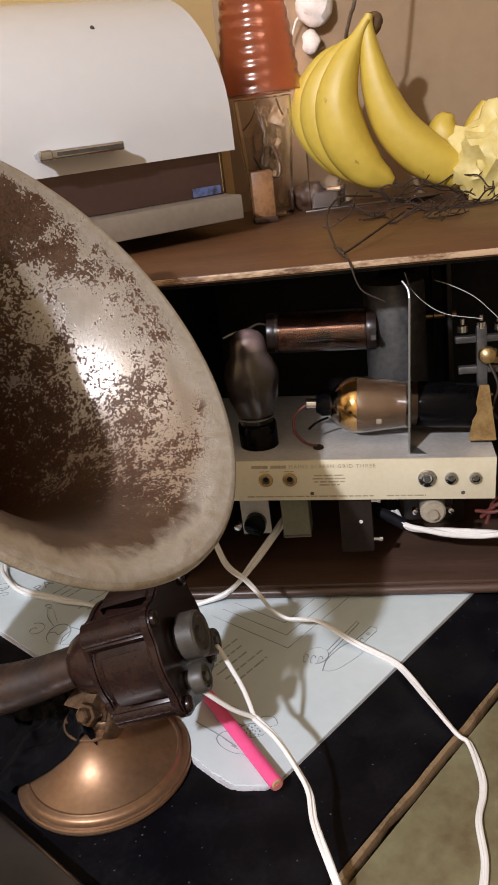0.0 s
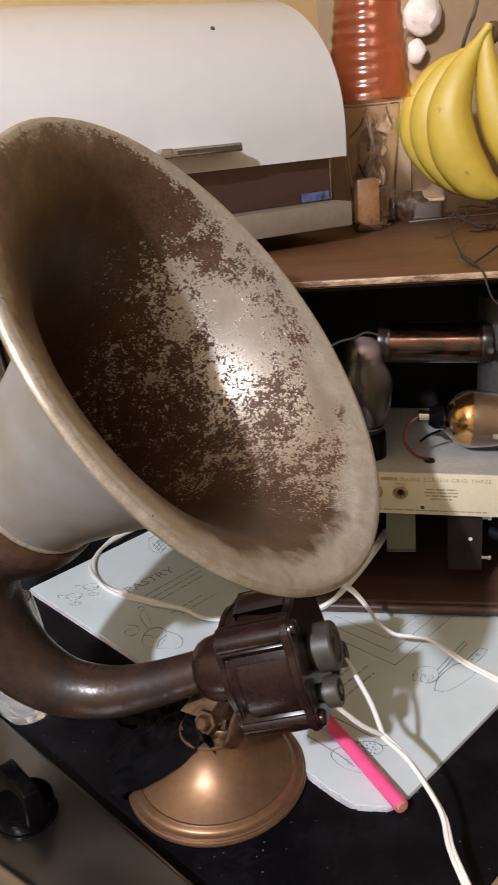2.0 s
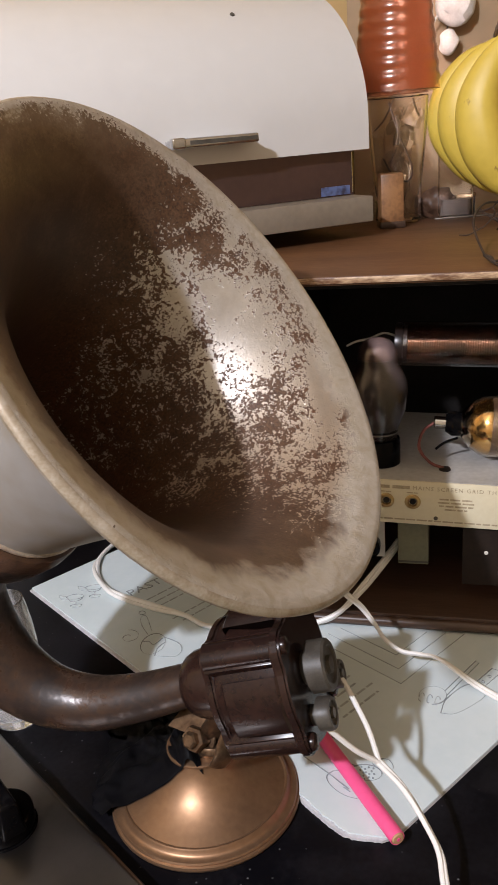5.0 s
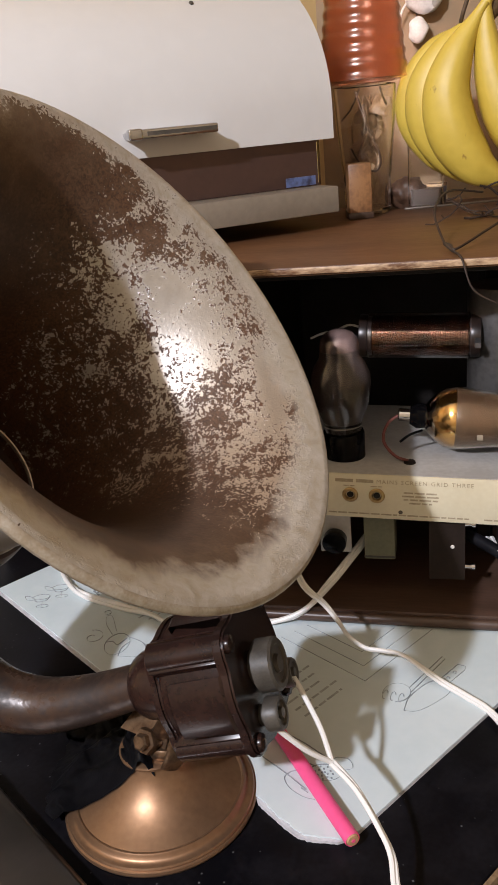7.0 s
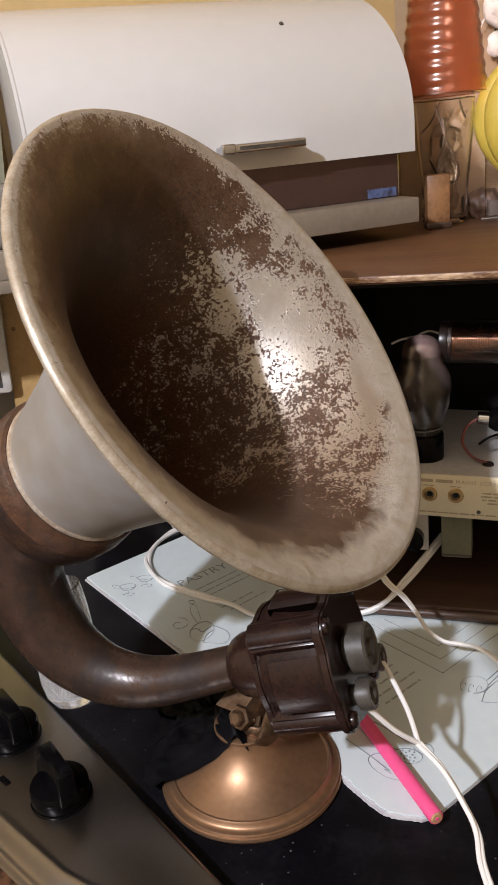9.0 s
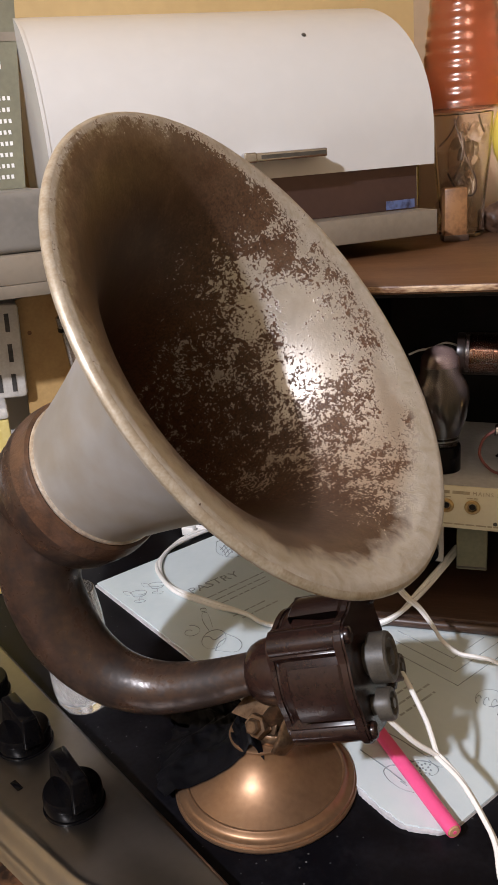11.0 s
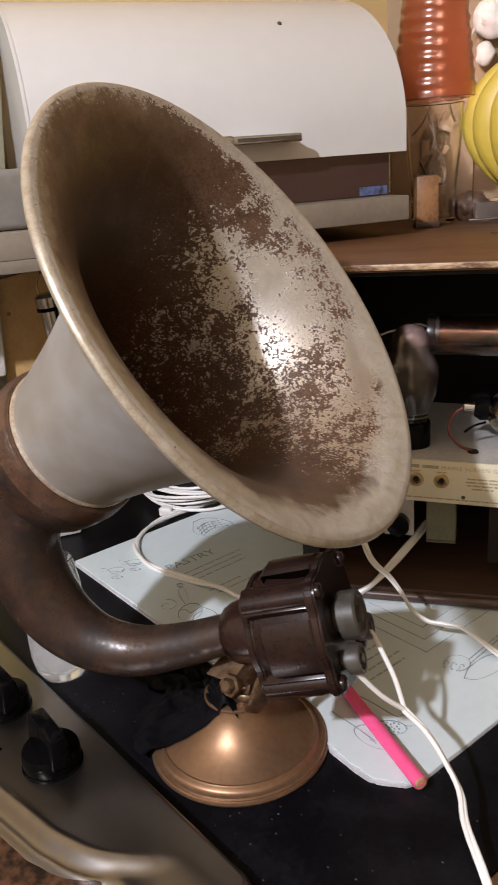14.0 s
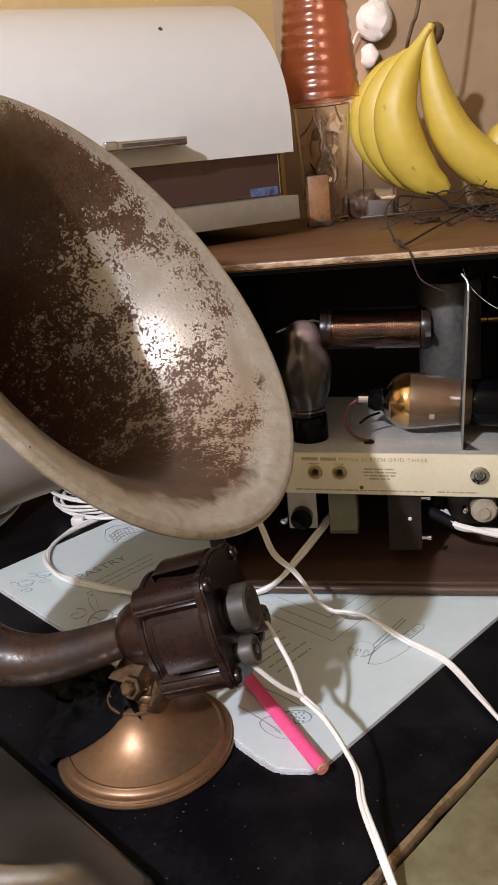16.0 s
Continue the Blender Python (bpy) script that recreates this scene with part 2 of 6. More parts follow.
M["smoked"] = material("smoked_coating", 0.35, 0.1, (0.125, 0.095, 0.084), (0.085, 0.064, 0.057), 20, 120)
# pinkish reflection of the valve's glass dome, put in as base colour
M["pinkish"] = material("pink_reflection_top", 0.24, 0.3, (0.30, 0.215, 0.20), (0.215, 0.152, 0.142), 40, 200)
M["anode"] = material("amber_brown_coating", 0.30, 0.2, (0.098, 0.062, 0.039), (0.058, 0.036, 0.023), 45, 200)
M["olive"] = material("olive_card", 0.6, 0, (0.20, 0.19, 0.125), (0.16, 0.15, 0.10), 20, 200)
M["bag"] = material("yellow_tissue", 0.45, 0, (0.74, 0.62, 0.25), (0.64, 0.50, 0.15), 30, 200, 0.2)
M["dry_leaf"] = material("papery_leaf", 0.5, 0, (0.33, 0.21, 0.11), (0.22, 0.13, 0.065), 60, 300, 0.2)
M["leaf_print"] = material("pale_green_print", 0.6, 0, (0.30, 0.38, 0.24), (0.36, 0.43, 0.30), 90, 400)
M["satin"] = material("satin_steel", 0.24, 1.0, (0.60, 0.57, 0.54), (0.50, 0.47, 0.44), 60, 400, 0.02)
M["murky"] = material("murky_brown", 0.4, 0, (0.075, 0.045, 0.030), (0.045, 0.028, 0.018), 60, 300)
M["mottled_blue"] = material("mottled_blue", 0.3, 0, (0.095, 0.13, 0.27), (0.03, 0.03, 0.06), 90, 300, 0, 0.45, 0.62)


def horn_inside():
    """Old plating inside the bell: grey metal under flaked brown varnish, plain buff paint near the lip."""
    m = bpy.data.materials.new("flaked_horn_inside")
    m.use_nodes = True
    nt = m.node_tree
    p = nt.nodes["Principled BSDF"]
    N, L = nt.nodes.new, nt.links.new
    tc = N("ShaderNodeTexCoord")
    sep = N("ShaderNodeSeparateXYZ")
    L(tc.outputs["Object"], sep.inputs[0])

    def noise_node(scale, detail, rough=0.6, warp=0.0):
        n = N("ShaderNodeTexNoise")
        n.inputs["Scale"].default_value, n.inputs["Detail"].default_value, n.inputs["Roughness"].default_value = scale, detail, rough
        n.inputs["Distortion"].default_value = warp
        L(tc.outputs["Object"], n.inputs["Vector"])
        return n.outputs["Fac"]

    def math_node(op, a, b, c=None):
        n = N("ShaderNodeMath")
        n.operation = op
        for i, v in enumerate((a, b, c)):
            if v is None:
                continue
            if isinstance(v, (int, float)):
                n.inputs[i].default_value = v
            else:
                L(v, n.inputs[i])
        return n.outputs[0]

    def ramp(v, stops):
        n = N("ShaderNodeValToRGB")
        e = n.color_ramp.elements
        while len(e) < len(stops):
            e.new(0.5)
        for el, (pos, col) in zip(e, stops):
            el.position, el.color = pos, (*col, 1)
        L(v, n.inputs[0])
        return n.outputs[0]

    def mix(f, a, b):
        n = N("ShaderNodeMix")
        n.data_type = "RGBA"
        L(f, n.inputs["Factor"])
        for s, v in (("A", a), ("B", b)):
            sock = [i for i in n.inputs if i.name == s and i.type == "RGBA"][0]
            if isinstance(v, tuple):
                sock.default_value = (*v, 1)
            else:
                L(v, sock)
        return [o for o in n.outputs if o.type == "RGBA"][0]

    coarse, mid, fine = noise_node(30, 4, 0.6, 0.7), noise_node(110, 5, 0.64, 0.6), noise_node(640, 3, 0.60, 0.6)
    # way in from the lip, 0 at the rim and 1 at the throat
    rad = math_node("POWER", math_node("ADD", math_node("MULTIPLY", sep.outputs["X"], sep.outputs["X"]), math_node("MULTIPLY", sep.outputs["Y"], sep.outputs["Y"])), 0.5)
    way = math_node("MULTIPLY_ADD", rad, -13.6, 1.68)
    wob = math_node("MULTIPLY_ADD", coarse, 0.32, math_node("MULTIPLY_ADD", mid, 0.24, math_node("ADD", way, -0.27)))
    turn = math_node("ARCTAN2", sep.outputs["Y"], sep.outputs["X"])
    polar = N("ShaderNodeCombineXYZ")
    L(math_node("MULTIPLY", rad, 110.0), polar.inputs[0])
    L(math_node("MULTIPLY", turn, 2.2), polar.inputs[1])
    streak = N("ShaderNodeTexNoise")
    streak.inputs["Scale"].default_value, streak.inputs["Detail"].default_value = 1.0, 4
    L(polar.outputs[0], streak.inputs["Vector"])
    # fine scratches running round the bell
    rounds = N("ShaderNodeCombineXYZ")
    L(math_node("MULTIPLY", rad, 820.0), rounds.inputs[0])
    L(math_node("MULTIPLY", turn, 17.0), rounds.inputs[1])
    scratch = N("ShaderNodeTexNoise")
    scratch.inputs["Scale"].default_value, scratch.inputs["Detail"].default_value = 1.0, 3
    L(rounds.outputs[0], scratch.inputs["Vector"])
    total = math_node("MULTIPLY_ADD", fine, 0.45, math_node("MULTIPLY_ADD", mid, 0.34, math_node("MULTIPLY_ADD", coarse, 0.32, math_node("MULTIPLY_ADD", scratch.outputs["Fac"], 0.14, math_node("MULTIPLY", streak.outputs["Fac"], 0.08)))))
    slope = N("ShaderNodeFloatCurve")
    cu = slope.mapping.curves[0]
    for k, (x, y) in enumerate(((0.0, 0.27), (1.0, 0.530), (0.07, 0.37), (0.13, 0.434), (0.32, 0.448), (0.65, 0.484))):
        if k < 2:
            cu.points[k].location = (x, y)
        else:
            cu.points.new(x, y)
    slope.mapping.update()
    L(way, slope.inputs["Value"])
    bias = math_node("MULTIPLY_ADD", math_node("SUBTRACT", math_node("MULTIPLY", sep.outputs["Y"], 0.35), sep.outputs["X"]), 0.26, slope.outputs[0])
    # the plating is laid bare along one flank of the bell only
    flank = math_node("DIVIDE", math_node("MULTIPLY_ADD", sep.outputs["X"], 0.94, math_node("MULTIPLY", sep.outputs["Y"], -0.22)), rad)
    side = N("ShaderNodeMapRange")
    side.inputs["From Min"].default_value, side.inputs["From Max"].default_value = -0.15, 0.62
    L(math_node("MULTIPLY_ADD", coarse, 0.5, math_node("ADD", flank, -0.25)), side.inputs["Value"])
    flake = math_node("ADD", math_node("ADD", total, bias), math_node("MULTIPLY", math_node("SUBTRACT", 1.0, side.outputs[0]), 0.165))
    # rubbed bare: a broad place deep on the flank, a small one by the lip, one low down; above, a band kept brown by the lip
    for t0, tw, r0, rw, much in ((0.12, 0.55, 0.0835, 0.0140, 0.085), (-0.59, 0.24, 0.1045, 0.0085, 0.10), (-0.95, 0.55, 0.0980, 0.0170, 0.018), (1.0, 0.9, 0.1010, 0.0200, -0.085)):
        along_ = math_node("POWER", math_node("ABSOLUTE", math_node("DIVIDE", math_node("SUBTRACT", turn, t0), tw), 0.0), 2.0)
        across = math_node("POWER", math_node("ABSOLUTE", math_node("DIVIDE", math_node("SUBTRACT", rad, r0), rw), 0.0), 2.0)
        spot = math_node("MAXIMUM", math_node("SUBTRACT", 1.0, math_node("ADD", along_, across)), 0.0)
        flake = math_node("MULTIPLY_ADD", spot, -much, flake)
    low = N("ShaderNodeMapRange")
    low.inputs["From Min"].default_value, low.inputs["From Max"].default_value = 1.098, 1.128
    L(flake, low.inputs["Value"])
    mask = low.outputs[0]
    metal = ramp(mid, [(0.35, (0.57, 0.54, 0.50)), (0.65, (0.69, 0.67, 0.64))])
    # tan tarnish on the lower side, where the plating is dullest
    tarnish = N("ShaderNodeMapRange")
    tarnish.inputs["From Min"].default_value, tarnish.inputs["From Max"].default_value, tarnish.inputs["To Max"].default_value = 0.32, 0.92, 0.75
    L(math_node("MULTIPLY_ADD", math_node("DIVIDE", sep.outputs["Y"], rad), -0.62, math_node("MULTIPLY_ADD", coarse, 0.5, math_node("MULTIPLY", mid, 0.4))), tarnish.inputs["Value"])
    metal = mix(tarnish.outputs[0], metal, (0.56, 0.46, 0.36))
    varnish = ramp(fine, [(0.35, (0.026, 0.0108, 0.0056)), (0.68, (0.108, 0.049, 0.025))])
    paint = ramp(mid, [(0.3, (0.355, 0.300, 0.220)), (0.7, (0.48, 0.440, 0.385))])
    # buff to brown tone, darker from the lip in towards the throat
    inward = math_node("MULTIPLY_ADD", coarse, 0.45, math_node("MULTIPLY_ADD", mid, 0.30, math_node("MULTIPLY_ADD", fine, 0.34, math_node("ADD", way, -0.45))))
    inward_brown = ramp(inward, [(0.03, (0.33, 0.275, 0.205)), (0.16, (0.19, 0.132, 0.086)), (0.33, (0.092, 0.055, 0.034)), (0.58, (0.046, 0.025, 0.016)), (1.0, (0.034, 0.018, 0.012))])
    dark = mix(side.outputs[0], inward_brown, varnish)
    # thin tan bloom where the varnish has only dulled
    haze = N("ShaderNodeMapRange")
    haze.inputs["From Min"].default_value, haze.inputs["From Max"].default_value, haze.inputs["To Max"].default_value = 0.49, 0.67, 0.52
    L(math_node("MULTIPLY_ADD", noise_node(58, 6, 0.72, 0.4), 0.75, math_node("MULTIPLY_ADD", fine, 0.32, math_node("MULTIPLY", math_node("SUBTRACT", side.outputs[0], 1.0), 0.012))), haze.inputs["Value"])
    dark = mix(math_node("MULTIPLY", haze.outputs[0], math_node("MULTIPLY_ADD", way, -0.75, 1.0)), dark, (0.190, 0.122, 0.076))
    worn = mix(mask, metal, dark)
    reach = math_node("MULTIPLY", math_node("COSINE", math_node("SUBTRACT", turn, 1.4), 0.0), 0.105)     # the plain rim is widest below
    lip = ramp(math_node("ADD", reach, math_node("MULTIPLY_ADD", side.outputs[0], -0.06, wob)), [(0.035, (1, 1, 1)), (0.165, (0, 0, 0))])
    # dark chips in the plain paint near the lip, most of them on the upper side
    chip = N("ShaderNodeMapRange")
    chip.inputs["From Min"].default_value, chip.inputs["From Max"].default_value = 0.655, 0.675
    L(math_node("MULTIPLY_ADD", fine, 0.55, math_node("MULTIPLY_ADD", mid, 0.50, math_node("MULTIPLY", math_node("DIVIDE", sep.outputs["Y"], rad), 0.050))), chip.inputs["Value"])
    paint = mix(chip.outputs[0], paint, (0.085, 0.052, 0.030))
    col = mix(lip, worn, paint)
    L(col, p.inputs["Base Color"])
    rr = N("ShaderNodeMapRange")
    rr.inputs["To Min"].default_value, rr.inputs["To Max"].default_value = 0.37, 0.42
    L(mask, rr.inputs["Value"])
    L(rr.outputs[0], p.inputs["Roughness"])
    met = math_node("MULTIPLY", math_node("SUBTRACT", 1.0, mask), math_node("SUBTRACT", 0.80, math_node("MULTIPLY", lip, 0.62)))
    L(met, p.inputs["Metallic"])
    bp = N("ShaderNodeBump")
    bp.inputs["Strength"].default_value, bp.inputs["Distance"].default_value = 0.45, 0.0006
    L(math_node("MULTIPLY_ADD", mask, 0.5, math_node("MULTIPLY", fine, 0.5)), bp.inputs["Height"])
    L(bp.outputs[0], p.inputs["Normal"])
    return m


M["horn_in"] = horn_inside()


# ---- building helpers ----
def finish(bm, sharp=35):
    bmesh.ops.recalc_face_normals(bm, faces=bm.faces)
    lim = radians(sharp)
    for f in bm.faces:
        f.smooth = True
    for e in bm.edges:
        if len(e.link_faces) == 2 and e.calc_face_angle(0) > lim:
            e.smooth = False
    return bm


def part(name, bm, mat, parent=None, label="", m=None, sharp=35):
    finish(bm, sharp)
    me = bpy.data.meshes.new(name)
    bm.to_mesh(me)
    bm.free()
    me.materials.append(M[mat] if isinstance(mat, str) else mat)
    ob = new(name, me)
    if parent is not None:
        ob.parent = parent
    if m is not None:
        ob.matrix_basis = m
    if label:
        ob["label"] = label
    return ob


def empty(name, m=None):
    ob = new(name)
    ob.empty_display_size = 0.02
    if m is not None:
        ob.matrix_basis = m
    return ob


def box(x0, x1, y0, y1, z0, z1, bevel=0.0, seg=2):
    bm = bmesh.new()
    bmesh.ops.create_cube(bm, size=1)
    for v in bm.verts:
        v.co = Vector(((x0 + x1) / 2 + v.co.x * (x1 - x0), (y0 + y1) / 2 + v.co.y * (y1 - y0), (z0 + z1) / 2 + v.co.z * (z1 - z0)))
    if bevel:
        bmesh.ops.bevel(bm, geom=bm.edges[:], offset=bevel, segments=seg, affect="EDGES", profile=0.5)
    return bm


def lathe(profile, seg=48, bm=None, m=None):
    """Turns (radius, height) points round z; closed where the radius is 0."""
    bm = bm or bmesh.new()
    rings = []
    for r, z in profile:
        if r < 1e-6:
            rings.append([bm.verts.new((0, 0, z))])
        else:
            rings.append([bm.verts.new((r * math.cos(2 * math.pi * i / seg), r * math.sin(2 * math.pi * i / seg), z)) for i in range(seg)])
    for a, b in zip(rings, rings[1:]):
        for i in range(seg):
            j = (i + 1) % seg
            if len(a) == 1 and len(b) == 1:
                continue
            if len(a) == 1:
                bm.faces.new((a[0], b[i], b[j]))
            elif len(b) == 1:
                bm.faces.new((a[i], a[j], b[0]))
            else:
                bm.faces.new((a[i], a[j], b[j], b[i]))
    if m is not None:
        bmesh.ops.transform(bm, matrix=m, verts=bm.verts)
    return bm


def shell(profile, t=0.0009, seg=44):
    """A turned vessel of even wall thickness; profile runs along its outside."""
    up = profile[0][0] < 1e-6
    inner = [(max(r - t, 0.0), z + (t if up else -t) * (r < 0.021)) for r, z in profile]
    return lathe(profile + inner[::-1], seg)


def clear(ob):
    ob.visible_shadow = False
    return ob


def spline(pts, n=8):
    """Catmull-Rom through points of any length."""
    pts = [np.array(p, float) for p in pts]
    ext = [2 * pts[0] - pts[1], *pts, 2 * pts[-1] - pts[-2]]
    out = []
    for a, b, c, d in zip(ext, ext[1:], ext[2:], ext[3:]):
        for k in range(n):
            t = k / n
            out.append(0.5 * (2 * b + (c - a) * t + (2 * a - 5 * b + 4 * c - d) * t * t + (3 * b - a - 3 * c + d) * t ** 3))
    out.append(pts[-1])
    return out


def tube(pts, radius, seg=12, n=8, flat=1.0, bm=None, caps=True):
    """A swept round tube. Points are x, y, z and, where radius is None, their own radius."""
    own = radius is None
    line = spline(pts, n) if n > 1 else [np.array(p, float) for p in pts]
    bm = bm or bmesh.new()
    side = None
    rings = []
    for i, p in enumerate(line):
        d = line[min(i + 1, len(line) - 1)][:3] - line[max(i - 1, 0)][:3]
        d = Vector(d).normalized()
        if side is None:
            side = d.orthogonal().normalized()
        side = (side - d * side.dot(d)).normalized()
        up = d.cross(side)
        r = p[3] if own else radius
        c = Vector(p[:3])
        rings.append([bm.verts.new(c + side * (r * math.cos(2 * math.pi * k / seg)) + up * (r * flat * math.sin(2 * math.pi * k / seg))) for k in range(seg)])
    for a, b in zip(rings, rings[1:]):
        for k in range(seg):
            bm.faces.new((a[k], a[(k + 1) % seg], b[(k + 1) % seg], b[k]))
    if caps:
        bm.faces.new(rings[0][::-1])
        bm.faces.new(rings[-1])
    return bm


def prism(poly, z0, z1, bevel=0.0):
    bm = bmesh.new()
    f = bm.faces.new([bm.verts.new((x, y, z0)) for x, y in poly])
    r = bmesh.ops.extrude_face_region(bm, geom=[f])
    for v in r["geom"]:
        if isinstance(v, bmesh.types.BMVert):
            v.co.z = z1
    if bevel:
        bmesh.ops.bevel(bm, geom=bm.edges[:], offset=bevel, segments=2, affect="EDGES")
    return bm


def rounded(x0, x1, y0, y1, r, n=6):
    out = []
    for cx, cy, a0 in ((x1 - r, y1 - r, 0), (x0 + r, y1 - r, 90), (x0 + r, y0 + r, 180), (x1 - r, y0 + r, 270)):
        for i in range(n + 1):
            a = radians(a0 + 90 * i / n)
            out.append((cx + r * math.cos(a), cy + r * math.sin(a)))
    return out


def along(origin, direction, roll_ref=(0, 0, 1)):
    """A pose whose z runs along direction."""
    z = Vector(direction).normalized()
    x = Vector(roll_ref).cross(z)
    x = x.normalized() if x.length > 1e-5 else z.orthogonal().normalized()
    y = z.cross(x)
    m = Matrix((x, y, z)).transposed().to_4x4()
    return Matrix.Translation(origin) @ m


KITCHEN = pose(0, 0, 0, 0, 0, 56)   # x along the worktop's front edge, y along the hob's side
SHELF = pose(0, 0, 0, 0, 0, 37)     # x along the shelf and the bread bin

# ---- setting ----
tagged(part("floor", box(-2.2, 1.8, -2.6, 1.6, -0.95, -0.90), "floor", None), "olive green linoleum kitchen floor", "floor", kind="structure")
# unseen ceiling, added to close the room and reflect the bulb
tagged(part("ceiling", box(-2.2, 1.8, -2.6, 1.6, 1.95, 2.0), "ceiling"), "unseen kitchen ceiling, cream toned to bounce warm light", "ceiling", kind="structure")
tagged(part("wall_north", box(-0.05, 1.8, 0.64, 0.74, -0.9, 1.95), "wall"), "buff painted kitchen wall", "wall", kind="structure")
tagged(part("wall_west", box(-2.2, 0.402, 0.50, 0.60, -0.9, 1.95), "wall_left", m=SHELF), "ochre painted kitchen wall", "wall", kind="structure")
# three unseen walls, added as warm reflectors behind the camera and beside it
tagged(part("wall_south", box(-2.2, 1.8, -2.6, -2.5, -0.9, 1.95), "wall_bounce"), "unseen kitchen wall, pale cream to bounce warm light", "wall", kind="structure")
tagged(part("wall_east", box(1.7, 1.8, -2.5, 0.638, -0.9, 1.95), "wall_bounce"), "unseen kitchen wall, pale cream to bounce warm light", "wall", kind="structure")
tagged(part("wall_far_west", box(-2.2, -2.1, -2.5, 0.60, -0.9, 1.95), "wall_bounce"), "unseen kitchen wall, pale cream to bounce warm light", "wall", kind="structure")
worktop = tagged(part("worktop", box(-1.3, 0.9, -0.160, 1.0, -0.04, 0.0, 0.002), "counter", m=KITCHEN), "black speckled laminate kitchen worktop", "worktop", kind="structure")
def worn_edging():
    bm = bmesh.new()
    rows = []
    for i in range(221):
        u = -1.3 + 0.01 * i if i < 100 else -0.3 + 0.006 * (i - 100)
        w = 0.0034 + 0.0016 * noise.noise(Vector((u * 22, 0, 0))) + 0.0012 * noise.noise(Vector((u * 75, 3, 0)))
        dip = 0.0020 * max(0.0, noise.noise(Vector((u * 34, 7, 1))) - 0.1)
        rows.append([bm.verts.new((u, v, z)) for v, z in ((-0.1604, -0.0085), (-0.1604, -0.0012 - dip), (-0.1604 - w * 0.8, -0.0018 - dip), (-0.1604 - w, -0.0040 - dip), (-0.1604 - w, -0.0085))])
    for p, q in zip(rows, rows[1:]):
        for k in range(5):
            bm.faces.new((p[k], p[(k + 1) % 5], q[(k + 1) % 5], q[k]))
    bm.faces.new(rows[0])
    bm.faces.new(rows[-1][::-1])
    return tagged(part("trim", bm, "counter_edge", m=KITCHEN), "worn tan wooden front edging of the worktop", "edging", kind="structure")


worn_edging()


def side_table():
    top = tagged(empty("side_table", KITCHEN), "olive green painted side table pushed against the worktop edge", "side table")
    for k in range(4):
        part("plank", box(-0.42, 0.62, -0.1662 - 0.105 * k - 0.104, -0.1662 - 0.105 * k, -0.025, -0.0040, 0.0015), "bench_green", top)
    for u in (-0.38, 0.56):
        for v in (-0.21, -0.54):
            part("leg", box(u - 0.02, u + 0.02, v - 0.02, v + 0.02, -0.8998, -0.0252, 0.002), "bench_green", top)


side_table()
tagged(part("base_cabinet_front", box(-1.3, 0.9, -0.14, -0.12, -0.9, -0.041), "wood_dark", m=KITCHEN), "dark cabinet front under the worktop", "cabinet front", kind="structure")


